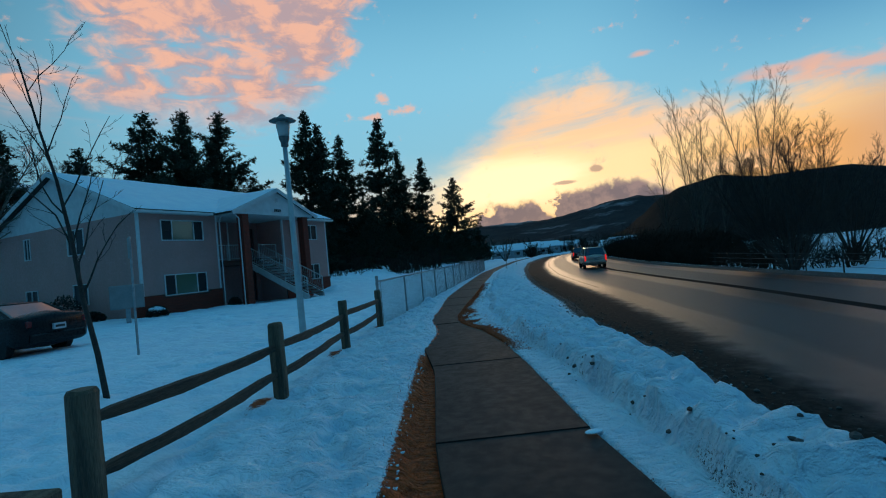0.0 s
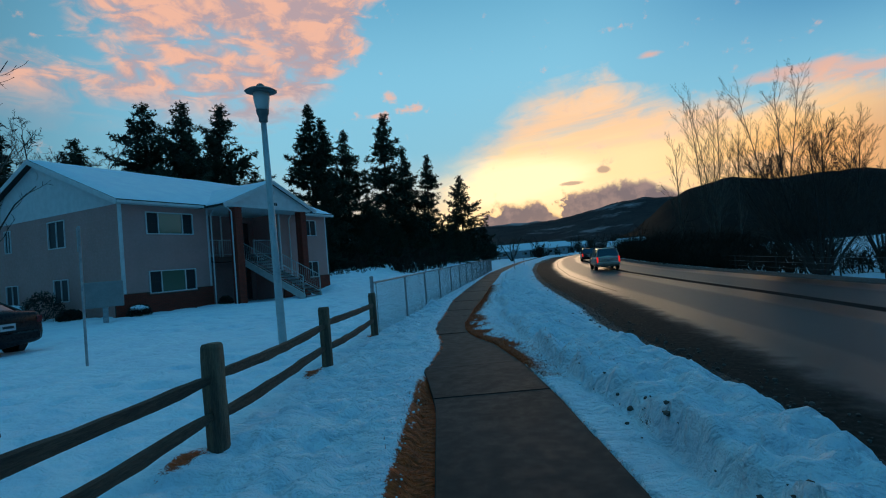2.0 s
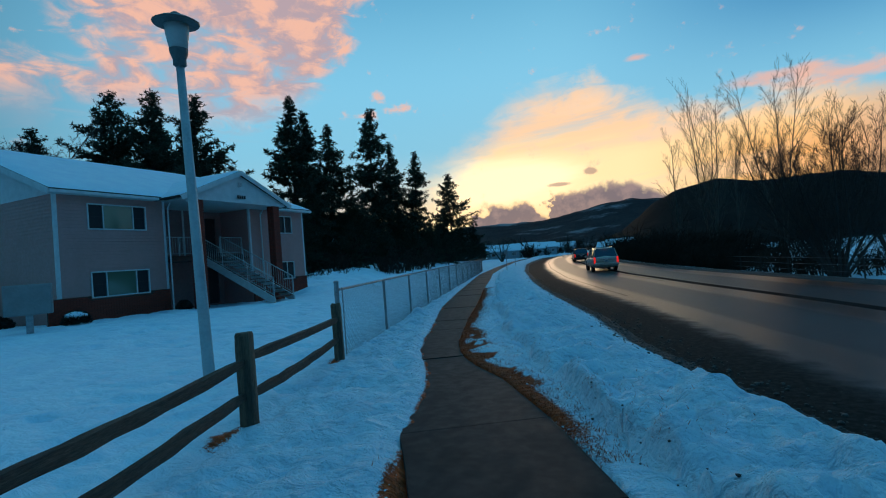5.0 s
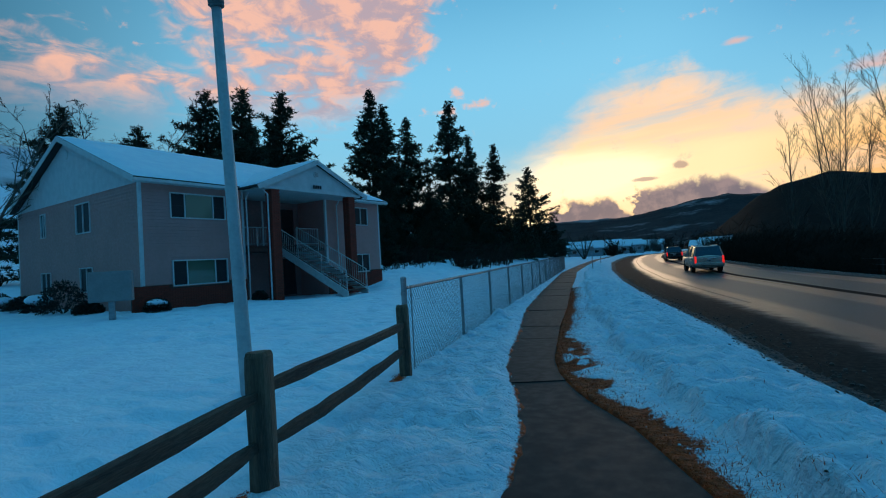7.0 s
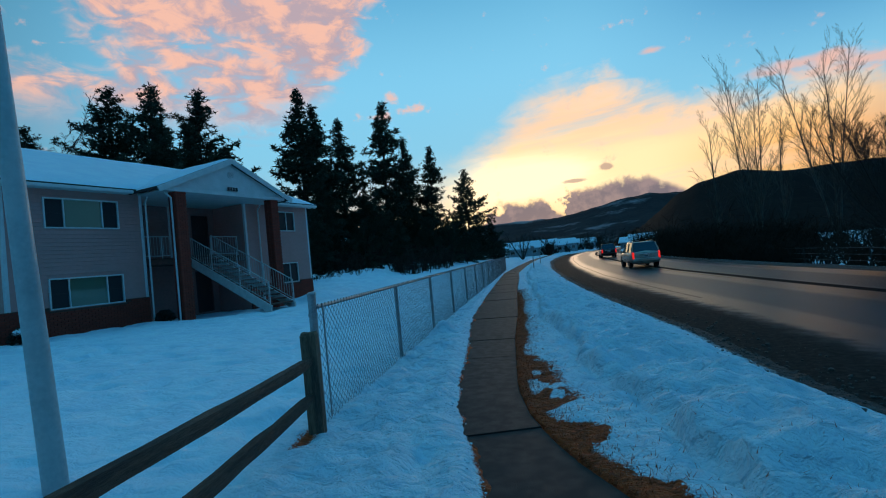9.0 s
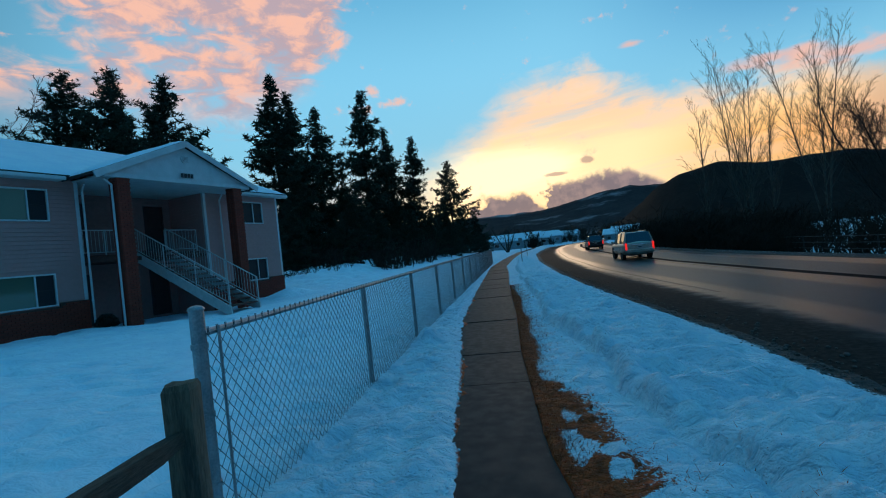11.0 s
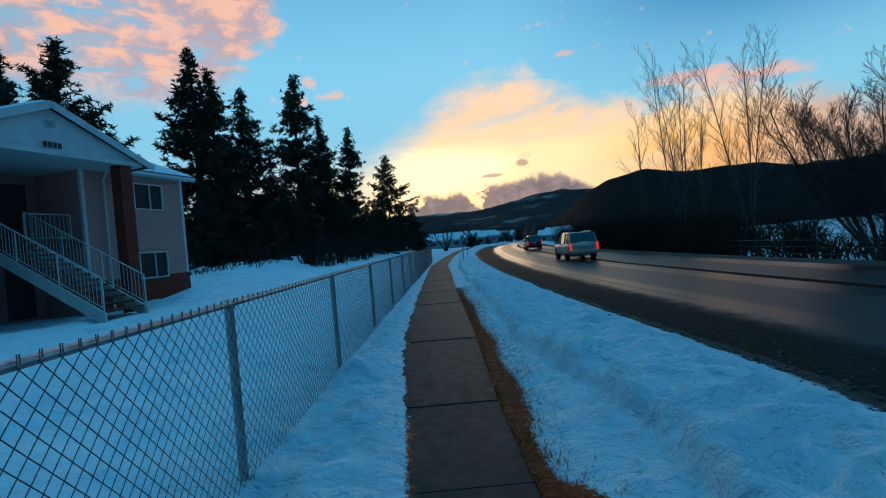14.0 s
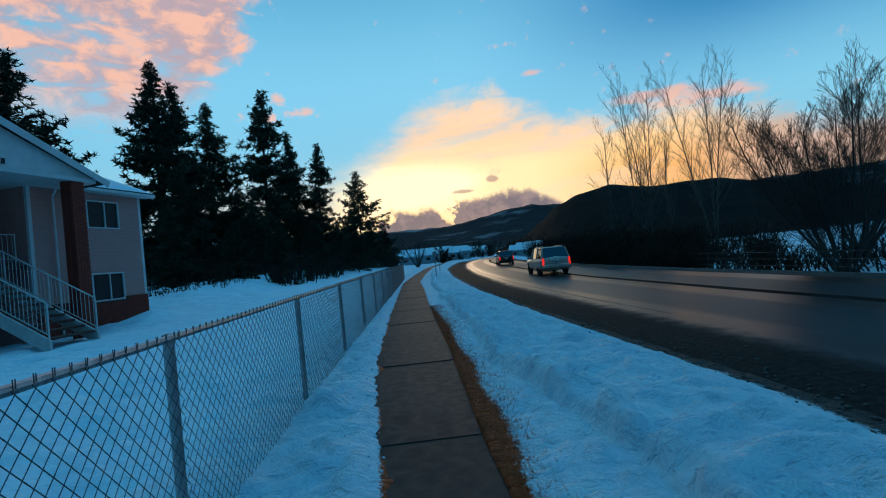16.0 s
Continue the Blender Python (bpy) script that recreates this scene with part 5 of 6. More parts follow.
# gable ends of siding
for x0, x1 in ((0.0, 0.18), (LEN - 0.18, LEN)):
    v = [(x0, 0, EAVE), (x0, DEP, EAVE), (x0, mid, RIDGE - 0.05), (x1, 0, EAVE), (x1, DEP, EAVE), (x1, mid, RIDGE - 0.05)]
    from_arrays("gable_wall", v, [(0, 2, 1), (3, 4, 5), (0, 1, 4, 3), (1, 2, 5, 4), (2, 0, 3, 5)], TRIM, house, "pale gable end")
part("band", bx((-0.025, -0.02, EAVE - 0.09), (0.0, DEP, EAVE + 0.06)), TRIM, house)
part("vent", rod(bmesh.new(), (-0.03, mid, 7.35), (0.0, mid, 7.35), 0.22, n=20), TRIM, house)
# barge boards, fascia, gutters
for q in (front, back):
    for x in (-rk, LEN + rk):
        a, b = Vector((x, q[0][1], q[0][2])), Vector((x, mid, RIDGE))
        bm = bmesh.new()
        m = Matrix.Translation((a + b) / 2) @ (b - a).to_track_quat("Y", "Z").to_matrix().to_4x4()
        box(bm, (-0.02, -(b - a).length / 2, -0.13), (0.02, (b - a).length / 2, 0.09), 0.004, m)
        part("barge_board", bm, TRIM, house)
for x0, x1 in ((-rk, 3.9), (11.05, LEN + rk)):
    g = bx((x0, -ov - 0.10, ez - 0.07), (x1, -ov + 0.01, ez + 0.05), 0.02)
    part("gutter", g, TRIM, house)
    part("soffit", bx((x0, -ov, ez - 0.05), (x1, 0.0, ez - 0.03)), TRIM, house)
# cross gable
GX, GP, GE, GH = 7.47, 6.72, 5.20, 3.45
gy0, gy1 = -1.75, 3.4
for sgn, seed in ((-1, 5), (1, 6)):
    tip_y = (GP - EAVE) / slope + 0.4
    q = [(GX + sgn * GH, gy0, GE), (GX, gy0, GP), (GX, tip_y, GP), (GX + sgn * GH, 0.0, GE)]
    r = slab("porch_roof", q, 0.09, SHINGLE, house, "dark shingles under snow")
    up = [(x, y, z + 0.095) for x, y, z in q]
    snow_blanket(up, 0.08, r, seed)
    a, b = Vector((GX + sgn * GH, gy0 - 0.02, GE + 0.01)), Vector((GX, gy0 - 0.02, GP + 0.01))
    bm = bmesh.new()
    m = Matrix.Translation((a + b) / 2) @ (b - a).to_track_quat("X", "Z").to_matrix().to_4x4()
    box(bm, (-(b - a).length / 2, -0.02, -0.14), ((b - a).length / 2, 0.02, 0.08), 0.004, m)
    part("barge_board", bm, TRIM, house)
v = []
for y in (-1.60, -1.45):
    v += [(GX - GH + 0.45, y, GE + 0.12), (GX + GH - 0.45, y, GE + 0.12), (GX, y, GP - 0.12)]
from_arrays("porch_gable", v, [(0, 1, 2), (3, 5, 4), (0, 3, 4, 1), (1, 4, 5, 2), (2, 5, 3, 0)], TRIM, house, "pale boarded gable")
part("beam", bx((GX - GH + 0.4, -1.66, GE - 0.02), (GX + GH - 0.4, -1.40, GE + 0.14), 0.01), TRIM, house)
part("porch_ceiling", bx((GX - GH + 0.3, -1.4, GE), (GX + GH - 0.3, 2.2, GE + 0.05)), TRIM, house)
vent = part("vent", rod(bmesh.new(), (GX, -1.63, 6.12), (GX, -1.60, 6.12), 0.17, n=20), TRIM, house)
for k in range(5):
    part("slat", bx((GX - 0.12, -1.645, 6.02 + 0.045 * k), (GX + 0.12, -1.63, 6.035 + 0.045 * k)), SHEET, vent)
for k in range(4):
    part("number_bar", bx((GX - 0.26 + 0.14 * k, -1.685, 5.40), (GX - 0.17 + 0.14 * k, -1.655, 5.56)), INK, house, "dark plain bar")
# downspouts
for x in (4.55, A1 + 0.75):
    bm = bmesh.new()
    rod(bm, (x - 0.1, -0.42, 5.1), (x, -0.12, 4.9), 0.035)
    rod(bm, (x, -0.12, 4.92), (x, -0.12, 0.1), 0.035)
    part("downspout", bm, TRIM, house)
bm = rod(bmesh.new(), (4.45, -1.5, 5.12), (4.72, -1.45, 4.95), 0.035)
rod(bm, (4.72, -1.45, 4.97), (4.72, -1.45, 0.0), 0.035)
part("downspout", bm, TRIM, house)

# stair: centred under the cross gable, from a landing down to the walk
S0, S1 = 6.62, 7.92
ytop, ybot, ztop, zbot = 0.55, -4.15, 2.78, 0.28
part("landing", bx((A0, 0.55, 2.55), (A1, 2.2, 2.72), 0.01), MORTAR, house, "concrete landing")
n = 14
for k in range(n):
    f = (k + 0.5) / n
    y, z = ybot + (ytop - ybot) * f, zbot + (ztop - zbot) * (k + 1) / n
    part("step", bx((S0 + 0.03, y - 0.19, z - 0.06), (S1 - 0.03, y + 0.17, z), 0.008), MORTAR, house)
for x in (S0, S1 - 0.0):
    verts = []
    for dx in (-0.03, 0.03):
        verts += [(x + dx, ybot - 0.1, zbot - 0.25), (x + dx, ybot - 0.1, zbot + 0.12), (x + dx, ytop, ztop + 0.02), (x + dx, ytop, ztop - 0.36)]
    from_arrays("stringer", verts, [(0, 1, 2, 3), (7, 6, 5, 4), (0, 4, 5, 1), (1, 5, 6, 2), (2, 6, 7, 3), (3, 7, 4, 0)], STEEL_W, house)


def railing(a, b, posts, pickets, h=0.92):
    a, b = Vector(a), Vector(b)
    up = Vector((0, 0, h))
    bm = bmesh.new()
    rod(bm, a + up, b + up, 0.022)
    r = part("railing", bm, STEEL_W, house, "white steel railing")
    part("bottom_rail", rod(bmesh.new(), a + up * 0.12, b + up * 0.12, 0.014, n=6), STEEL_W, r)
    for k in range(posts):
        p = a.lerp(b, k / (posts - 1))
        part("post", rod(bmesh.new(), p - Vector((0, 0, 0.1)), p + up, 0.022), STEEL_W, r)
    for k in range(pickets):
        p = a.lerp(b, (k + 0.5) / pickets)
        part("picket", rod(bmesh.new(), p + up * 0.12, p + up, 0.009, n=4), STEEL_W, r)


for x in (S0, S1):
    railing((x, ybot - 0.05, zbot + 0.14), (x, ytop, ztop), 4, 34)
railing((A0 + 0.05, 0.6, 2.72), (S0, 0.6, 2.72), 3, 16)
railing((S1, 0.6, 2.72), (A1 - 0.05, 0.6, 2.72), 2, 10)


# ---------- shrubs by the house ----------
def shrub(x, y, r, h, seed, snow=0.0):
    rng = random.Random(seed)
    z = float(ground_height(np.array([x]), np.array([y]))[0])
    s = empty("shrub", pose(x, y, z), "dark evergreen shrub with snow on it" if snow else "dark rounded evergreen shrub against the wall", "shrub", "shrubs")
    v, f = [], []
    for k in range(1500):
        d = Vector((rng.gauss(0, 1), rng.gauss(0, 1), abs(rng.gauss(0, 1)))).normalized()
        q = rng.uniform(0.72, 1.05)
        p = Vector((d.x * r * q, d.y * r * q, 0.05 + d.z * h * q))
        a = (d + Vector((rng.gauss(0, 0.6), rng.gauss(0, 0.6), rng.gauss(0, 0.6)))).normalized() * 0.09
        b = a.cross(Vector((rng.gauss(0, 1), rng.gauss(0, 1), rng.gauss(0, 1)))).normalized() * 0.035
        o = len(v)
        v += [p - b, p + b, p + a]
        f.append((o, o + 1, o + 2))
    tagged(from_arrays("foliage", v, f, SHRUB, s), kind="stuff")
    bm = bmesh.new()
    for k in range(6):
        t = k * 1.05
        rod(bm, (0, 0, -0.1), (r * 0.7 * math.cos(t), r * 0.7 * math.sin(t), h * 0.7), 0.02, 0.01, 5)
    part("stems", bm, BARK, s)
    if snow:
        bm = bmesh.new()
        bmesh.ops.create_icosphere(bm, subdivisions=3, radius=1, matrix=Matrix.Translation((0, 0, h * 0.78)) @ Matrix.Diagonal((r * 0.85, r * 0.85, h * 0.36, 1)))
        for vv in bm.verts:
            vv.co.z += 0.05 * (float(vnoise(vv.co.x, vv.co.y, 6, seed)) - 0.5)
        part("snow_cap", bm, SNOW, s, "settled snow", True)
    return s


def by_house(u, nn):
    p = HO + HU * u + HN * nn
    return float(p[0]), float(p[1])


for i, (u, nn, r, h, sn) in enumerate(((-1.1, -4.3, 0.85, 1.25, 0), (-1.2, -6.6, 0.6, 0.7, 1), (-1.1, -8.6, 0.75, 0.6, 0), (-1.3, -10.8, 0.7, 0.6, 1), (-1.2, -12.8, 0.8, 0.7, 0), (0.15, 0.75, 0.42, 0.42, 1), (-0.9, -2.4, 0.5, 0.4, 0), (4.4, 1.0, 0.3, 0.35, 0))):
    shrub(*by_house(u, nn), r, h, i + 60, sn)


# ---------- vehicles: x forward, y to the left, z up ----------
def car(name, m, label, paint, L, Wd, H, profile, glass, wheel_r, axles, lit, ride=0.3):
    """Body lofted from side profiles; glasshouse, wheels, lamps and bumpers as parts. profile: (x, bottom, top, half width) stations."""
    c = empty(name, m, label, "car")
    bm = bmesh.new()
    rings = []
    for x, lo, hi, w in profile:
        ring = []
        for yy, zz in ((0.80, lo), (1.0, lo + 0.10 * (hi - lo)), (1.02, lo + 0.55 * (hi - lo)), (0.96, hi - 0.06), (0.86, hi)):
            ring.append((x, yy * w, zz))
        ring = ring + [(x, -y, z) for x, y, z in ring[::-1]]
        rings.append([bm.verts.new(p) for p in ring])
    for a, b in zip(rings, rings[1:]):
        for i in range(10):
            bm.faces.new((a[i], a[(i + 1) % 10], b[(i + 1) % 10], b[i]))
    bm.faces.new(rings[0])
    bm.faces.new(rings[-1][::-1])
    bmesh.ops.recalc_face_normals(bm, faces=bm.faces)
    bmesh.ops.subdivide_edges(bm, edges=bm.edges, cuts=1, use_grid_fill=True, smooth=0.4)
    body = part("body", bm, paint, c, smooth=True)
    # glasshouse
    bm = bmesh.new()
    rings = []
    for x, lo, hi, w0, w1 in glass:
        rings.append([bm.verts.new(p) for p in ((x, w0, lo), (x, w1, hi - 0.03), (x, w1 * 0.9, hi), (x, -w1 * 0.9, hi), (x, -w1, hi - 0.03), (x, -w0, lo))])
    for a, b in zip(rings, rings[1:]):
        for i in range(6):
            bm.faces.new((a[i], a[(i + 1) % 6], b[(i + 1) % 6], b[i]))
    bm.faces.new(rings[0])
    bm.faces.new(rings[-1][::-1])
    cabin = part("glasshouse", bm, GLASS, c, "dark window glass")
    # roof skin and pillars
    i0, i1 = 1, len(glass) - 2
    verts, faces = [], []
    for x, lo, hi, w0, w1 in glass[i0:i1 + 1]:
        verts += [(x, w1 * 1.01, hi - 0.05), (x, w1 * 0.9, hi + 0.012), (x, -w1 * 0.9, hi + 0.012), (x, -w1 * 1.01, hi - 0.05)]
    for k in range(i1 - i0):
        for j in range(3):
            faces.append((k * 4 + j, k * 4 + j + 1, k * 4 + j + 5, k * 4 + j + 4))
    roof = from_arrays("roof", verts, faces, paint, c, smooth=True)
    s = roof.modifiers.new("thickness", "SOLIDIFY")
    s.thickness = 0.02
    for k in range(len(glass) - 1):
        for sg in (1, -1):
            x, lo, hi, w0, w1 = glass[k]
            if k == 0:
                x2, lo2, hi2, w02, w12 = glass[1]
                a, b = (x, w0 * sg * 1.01, lo), (x2, w12 * sg * 1.0, hi2 - 0.03)
            else:
                a, b = (x, w0 * sg * 1.012, lo), (x, w1 * sg * 1.012, hi - 0.02)
            part("pillar", rod(bmesh.new(), a, b, 0.045, 0.035, 6), paint, c)
    x, lo, hi, w0, w1 = glass[-1]
    xx = glass[-2]
    for sg in (1, -1):
        part("pillar", rod(bmesh.new(), (x, w0 * sg, lo), (xx[0], xx[4] * sg, xx[2] - 0.03), 0.045, 0.035, 6), paint, c)
    for ax in axles:
        for sg in (1, -1):
            y = sg * (Wd / 2 - 0.11)
            wh = empty("wheel", pose(ax, y, wheel_r, 90, 0, 0), "", "")
            wh.parent = c
            prof = [(wheel_r * 0.62, -0.10), (wheel_r * 0.93, -0.115), (wheel_r, -0.085), (wheel_r, 0.085), (wheel_r * 0.93, 0.115), (wheel_r * 0.62, 0.10)]
            part("tyre", lathe(prof, 28), TYRE, wh)
            bm = lathe([(wheel_r * 0.62, -0.105), (wheel_r * 0.55, -0.09), (wheel_r * 0.55, 0.09), (wheel_r * 0.62, 0.105)], 24)
            part("rim", bm, RIM, wh)
            part("wheel_arch", lathe([(wheel_r * 1.14, -0.125), (wheel_r * 1.14, 0.05)], 24), TYRE, wh)
    back_x, front_x = -L / 2, L / 2
    wb = profile[0][3]
    zt = profile[1][2]
    for sg in (1, -1):
        tall = H > 1.6
        lo, hi = (zt - 0.5, zt + 0.02) if tall else (zt - 0.28, zt - 0.10)
        part("tail_lamp", bx((back_x - 0.02, sg * (wb - 0.02) - 0.09, lo), (back_x + 0.14, sg * (wb - 0.02) + 0.05, hi), 0.02), TAIL_ON if lit else TAIL_OFF, c, "red tail lamp")
        part("headlamp", bx((front_x - 0.14, sg * (profile[-1][3] - 0.22) - 0.18, profile[-1][2] - 0.24), (front_x + 0.015, sg * (profile[-1][3] - 0.22) + 0.16, profile[-1][2] - 0.08), 0.02), CLEAR_LENS, c, "clear headlamp")
        part("mirror", bx((glass[-1][0] - 0.28, sg * (Wd / 2 + 0.09) - 0.10, glass[-1][1] + 0.02), (glass[-1][0] - 0.14, sg * (Wd / 2 + 0.09) + 0.08, glass[-1][1] + 0.2), 0.03), paint, c)
    part("bumper", bx((back_x - 0.07, -wb * 0.98, ride + 0.12), (back_x + 0.12, wb * 0.98, ride + 0.36), 0.04), paint, c)
    part("bumper", bx((front_x - 0.12, -profile[-1][3] * 0.95, ride + 0.05), (front_x + 0.06, profile[-1][3] * 0.95, ride + 0.30), 0.04), paint, c)
    pl = part("number_plate", bx((back_x - 0.085, -0.16, ride + 0.42), (back_x - 0.02, 0.16, ride + 0.58)), PLATE, c, "pale plate")
    part("plate_bar", bx((back_x - 0.092, -0.12, ride + 0.47), (back_x - 0.084, 0.12, ride + 0.53)), INK, pl)
    for sg in (1, -1):
        for xh in (glass[1][0] + 0.75, glass[1][0] + 1.75):
            part("door_handle", bx((xh, sg * (Wd / 2 * 1.0) - 0.02, zt - 0.12), (xh + 0.16, sg * (Wd / 2) + 0.02, zt - 0.08), 0.008), CHROME, c)
    return c


def suv(m, label, paint, lit, rack=True):
    L, Wd, H = 5.1, 2.0, 1.88
    prof = [(-2.55, 0.45, 1.10, 0.90), (-2.48, 0.36, 1.14, 0.96), (-1.6, 0.34, 1.16, 1.0), (0.0, 0.34, 1.15, 1.0), (1.05, 0.34, 1.14, 0.99), (1.5, 0.34, 1.10, 0.98), (2.3, 0.36, 1.02, 0.95), (2.55, 0.42, 0.92, 0.86)]
    gl = [(-2.50, 1.10, 1.12, 0.92, 0.90), (-2.25, 1.12, 1.84, 0.93, 0.76), (-1.0, 1.14, 1.88, 0.95, 0.78), (0.35, 1.13, 1.85, 0.95, 0.78), (0.62, 1.13, 1.78, 0.94, 0.76), (1.35, 1.10, 1.14, 0.92, 0.90)]
    c = car("suv", m, label, paint, L, Wd, H, prof, gl, 0.39, (-1.48, 1.47), lit, 0.35)
    if rack:
        for sg in (1, -1):
            part("roof_rail", rod(bmesh.new(), (-2.0, sg * 0.66, 1.93), (0.2, sg * 0.66, 1.92), 0.02, n=6), CHROME, c)
    part("tailgate_trim", bx((-2.60, -0.45, 0.98), (-2.54, 0.45, 1.04), 0.01), CHROME, c)
    return c


def road_pose(y, offset, dz=0.0):
    a, b = float(road_c(y - 1.5)), float(road_c(y + 1.5))
    ang = math.degrees(math.atan2(3.0, b - a))
    return pose(float(road_c(y)) + offset, y, ROAD_Z + 0.004 + dz, 0, 0, ang)


suv(road_pose(30.6, -0.1), "silver large SUV with lit red tail lamps on the road", CAR_SILVER, True)
suv(road_pose(62.0, 1.0), "dark SUV with lit red tail lamps far down the road", CAR_DARK, True, False)
sed_prof = [(-2.25, 0.42, 0.98, 0.76), (-2.15, 0.28, 1.03, 0.86), (-1.5, 0.24, 1.04, 0.89), (0.0, 0.22, 0.98, 0.89), (1.0, 0.22, 0.95, 0.89), (1.9, 0.25, 0.84, 0.84), (2.25, 0.32, 0.70, 0.72)]
sed_gl = [(-1.75, 0.98, 1.0, 0.78, 0.74), (-0.95, 0.98, 1.38, 0.80, 0.62), (-0.2, 0.97, 1.43, 0.81, 0.64), (0.35, 0.95, 1.36, 0.81, 0.62), (1.15, 0.92, 0.95, 0.78, 0.74)]
car("sedan", at(-13.35, -5.3, -0.02, 176), "black parked sedan with dull red tail lamps in the snow", CAR_BLACK, 4.5, 1.78, 1.43, sed_prof, sed_gl, 0.31, (-1.35, 1.4), False, 0.22)


# ---------- far houses ----------
def far_house(x, y, w, d, h, rz, label):
    z = float(ground_height(np.array([x]), np.array([y]))[0])
    f = empty("far_house", pose(x, y, z, 0, 0, rz), label, "house", "far houses")
    wl = part("wall", bx((-w / 2, -d / 2, -0.5), (w / 2, d / 2, h)), FARWALL, f)
    for k in range(3):
        xx = -w / 2 + w * (k + 0.5) / 3
        wn = part("window", bx((xx - 0.6, -d / 2 - 0.04, h * 0.35), (xx + 0.6, -d / 2 - 0.004, h * 0.75)), TRIM, f)
        part("pane", bx((xx - 0.52, -d / 2 - 0.05, h * 0.38), (xx + 0.52, -d / 2 - 0.042, h * 0.72)), GLASS, wn)
    o = 0.5
    v = [(-w / 2 - o, -d / 2 - o, h - 0.15), (w / 2 + o, -d / 2 - o, h - 0.15), (w / 2 + o, 0, h + d * 0.25), (-w / 2 - o, 0, h + d * 0.25), (w / 2 + o, d / 2 + o, h - 0.15), (-w / 2 - o, d / 2 + o, h - 0.15)]
    v += [(a, b, c + 0.25) for a, b, c in v]
    from_arrays("roof", v, [(0, 1, 2, 3), (3, 2, 4, 5), (6, 9, 8, 7), (9, 11, 10, 8), (0, 6, 7, 1), (4, 10, 11, 5), (0, 3, 9, 6), (3, 5, 11, 9), (1, 7, 8, 2), (2, 8, 10, 4)], SNOW, f, "snow-covered roof")


FH = "low house with a snow-covered roof far down the road"
far_house(4.0, 140, 8, 6, 2.3, 5, FH)
far_house(11.0, 172, 9, 6, 2.4, -10, FH)
far_house(-6.0, 150, 8, 6, 2.2, 8, FH)
far_house(20.0, 205, 10, 7, 2.6, -20, FH)
far_house(38.0, 175, 9, 7, 2.5, -25, FH)
far_house(-3.5, 116, 8, 6, 2.1, 6, FH)
far_house(2.0, 128, 7, 6, 2.4, -4, FH)
far_house(31.0, 150, 9, 6, 2.3, -18, FH)
far_house(8.5, 152, 8, 6, 2.6, 12, FH)


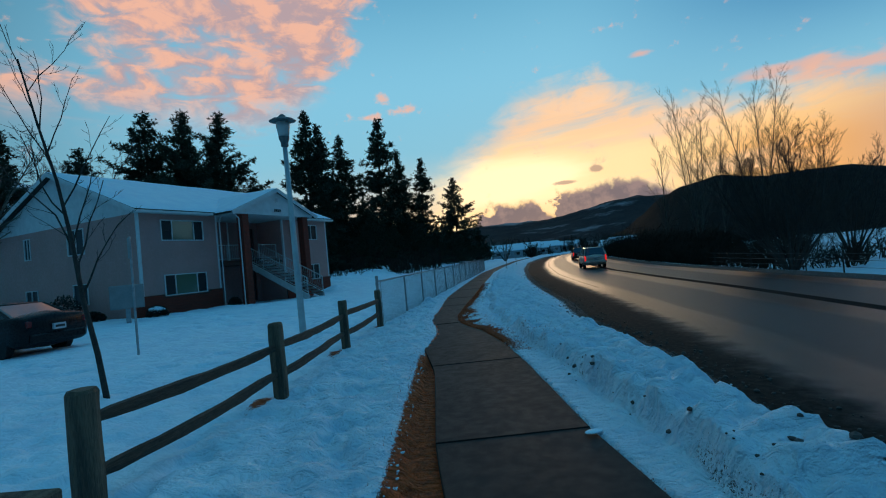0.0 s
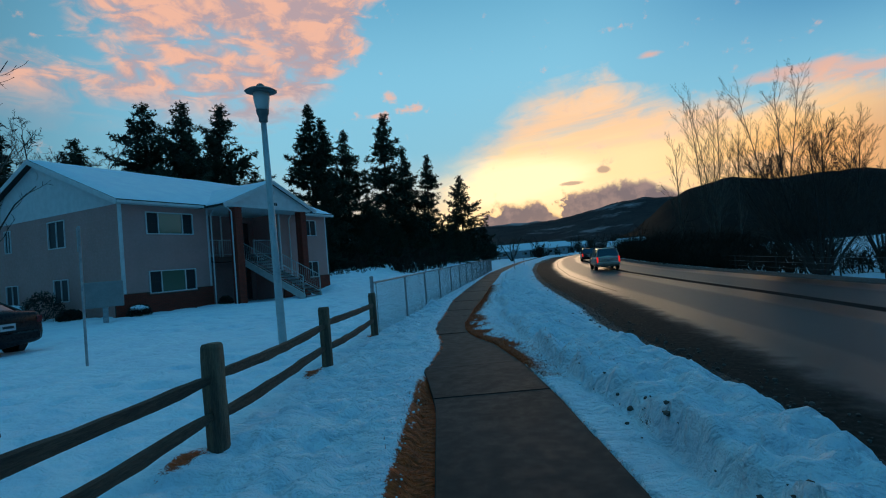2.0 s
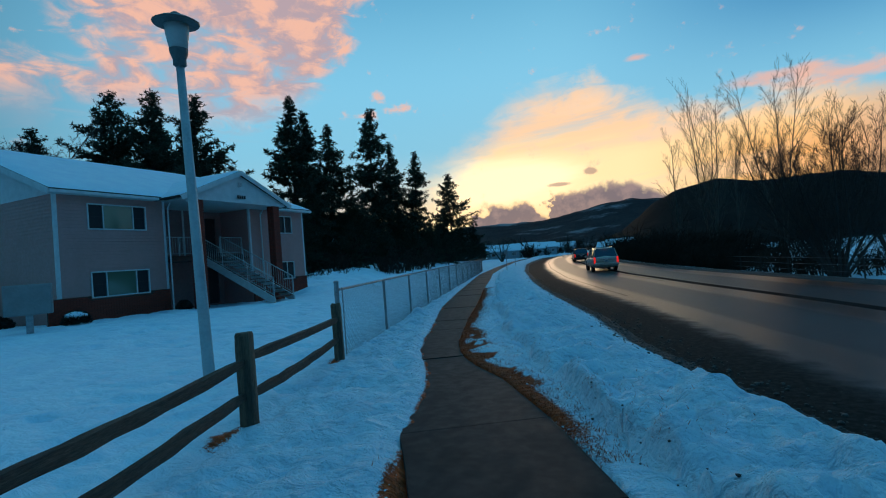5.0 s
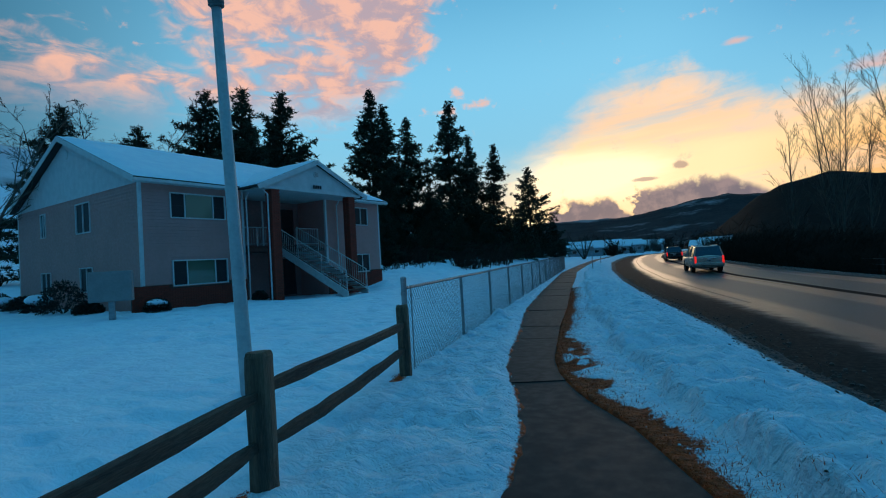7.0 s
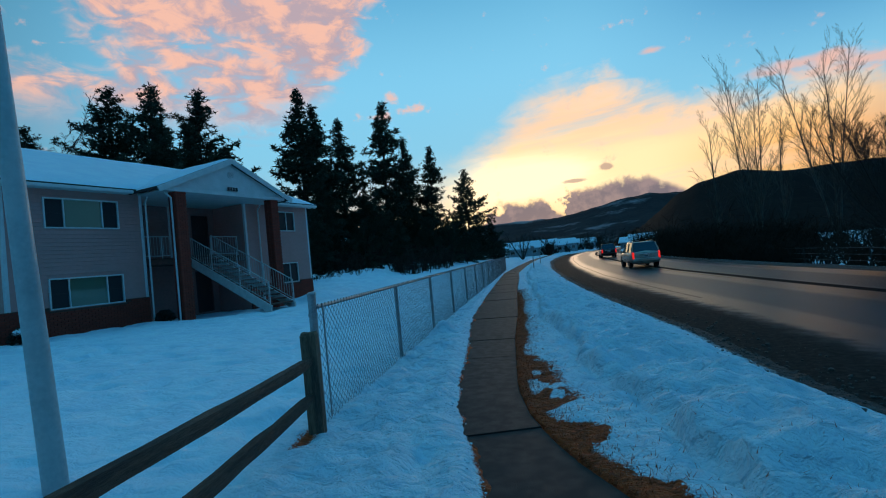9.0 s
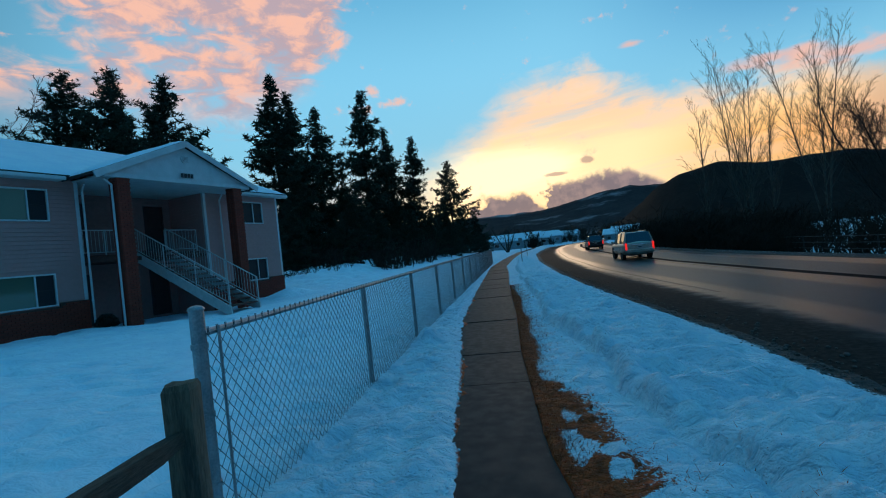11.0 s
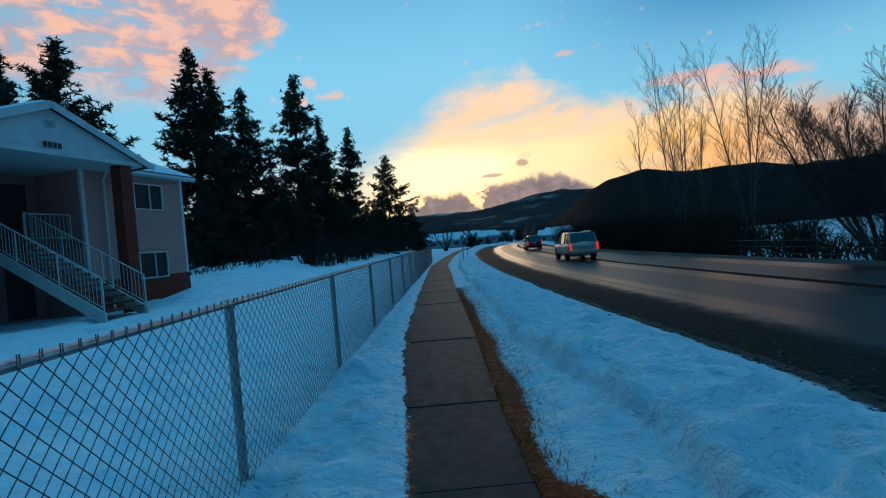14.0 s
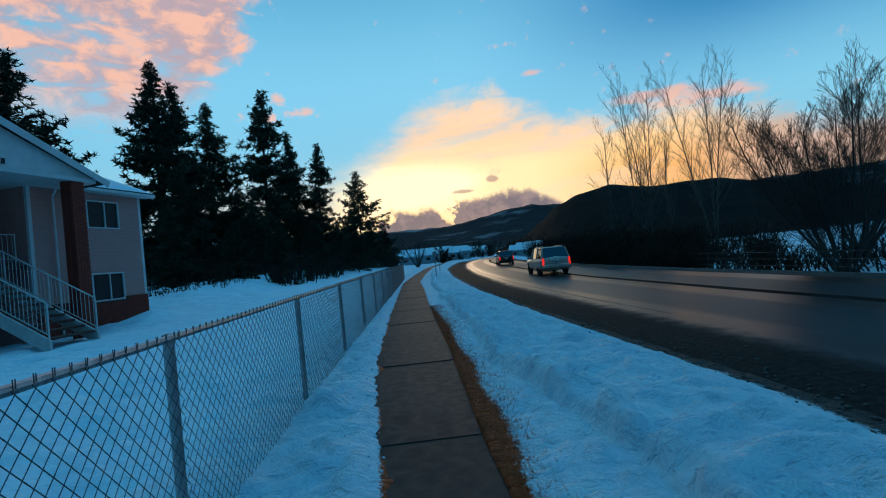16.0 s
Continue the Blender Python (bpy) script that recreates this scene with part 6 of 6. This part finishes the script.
# ---------- grit and clods along the road edge ----------
def clods():
    rng = random.Random(91)
    protos_m = []
    for k in range(4):
        bm = bmesh.new()
        bmesh.ops.create_icosphere(bm, subdivisions=1, radius=1)
        for v in bm.verts:
            v.co *= rng.uniform(0.7, 1.25)
        me = bpy.data.meshes.new("clod")
        bm.to_mesh(me)
        bm.free()
        protos_m.append((np.array([v.co[:] for v in me.vertices]), [tuple(p.vertices) for p in me.polygons]))
        bpy.data.meshes.remove(me)
    for nm, lab, mat, cnt, size in (("road_grit", "dark grit and slush clods along the road edge", STONE, 2600, 0.015), ("snow_clods", "loose lumps of ploughed snow", SNOW, 2600, 0.008)):
        V, F, spots_ = [], [], []
        for i in range(cnt):
            y = -16 + 40 * rng.random() ** 1.6
            if mat is STONE:
                x = float(edge_x(y)) + rng.gauss(-0.05, 0.38) if y > -7 or rng.random() < 0.9 else float(ridge_x(y)) + rng.gauss(-0.06, 0.06)
            else:
                x = float(ridge_x(y)) + rng.gauss(0.25, 0.5) if rng.random() < 0.4 else float(snow_l(y)) + 0.02 - abs(rng.gauss(0, 0.24))
            if not float(snow_l(y)) < x < float(path_r(y)) + 0.1:
                spots_.append((x, y, min(size * rng.lognormvariate(0, 0.45), size * 2.6)))
        gx, gy = np.array([q[0] for q in spots_]), np.array([q[1] for q in spots_])
        gz = ground_height(gx, gy)
        gz = np.where(gx > edge_x(gy) - 0.6, np.maximum(gz, ROAD_Z), gz)
        for i, ((x, y, s), z) in enumerate(zip(spots_, gz.tolist())):
            pv, pf = protos_m[i % 4]
            o = len(V)
            V += [(x + s * a, y + s * b, z + s * 0.35 + s * 0.7 * c) for a, b, c in pv]
            F += [tuple(o + q for q in f) for f in pf]
        tagged(from_arrays(nm, V, F, mat), lab, "debris", kind="stuff")


clods()


# ---------- dead grass along the sidewalk ----------
def dead_grass():
    rng = np.random.default_rng(17)
    n = 26000
    y = -16.5 + 28 * rng.random(n)
    near = (y < -8.5) & (rng.random(n) < 0.35)
    far = 0.10 + 0.20 * vnoise(np.zeros(n), y, 0.8, 35) + 0.5 * ((rng.random(n) < 0.2) & (y < -3))
    x = np.where(near, snow_l(y) + rng.normal(0.06, 0.09, n), path_r(y) + 0.01 + np.abs(rng.normal(0, 1, n)) * far)
    keep = near | (y > -8.5)
    x, y = x[keep], y[keep]
    n = len(x)
    z = ground_height(x, y) - 0.004
    t = rng.random(n) * 6.283
    h, w, r = rng.uniform(0.012, 0.045, n), rng.uniform(0.002, 0.004, n), rng.uniform(0.02, 0.06, n)
    c, q = np.cos(t), np.sin(t)
    v = np.stack([np.stack([x - q * w, y + c * w, z], 1), np.stack([x + q * w, y - c * w, z], 1), np.stack([x + c * r, y + q * r, z + h], 1)], 1).reshape(-1, 3)
    tagged(from_arrays("dead_grass", v, np.arange(3 * n).reshape(n, 3), STRAW), "matted orange-brown dead grass along the sidewalk", "grass", kind="stuff")


dead_grass()


# ---------- wire fence before the snowy field ----------
def field_fence():
    fence = empty("wire_fence", pose(0, 0, 0), "low wire fence on thin posts at the snowy field", "fence")
    tops = []
    for k in range(9):
        y = 5.0 + 3.0 * k
        x = float(road_c(y)) + 9.0
        z = float(ground_height(np.array([x]), np.array([y]))[0])
        part("post", rod(bmesh.new(), (x, y, z - 0.2), (x, y, z + 1.25), 0.035, n=6), BARK, fence)
        tops.append(Vector((x, y, z)))
    for a, b in zip(tops, tops[1:]):
        for h in (0.5, 0.85, 1.2):
            part("wire", rod(bmesh.new(), a + Vector((0, 0, h)), b + Vector((0, 0, h)), 0.010, n=3), WIRE, fence)


field_fence()
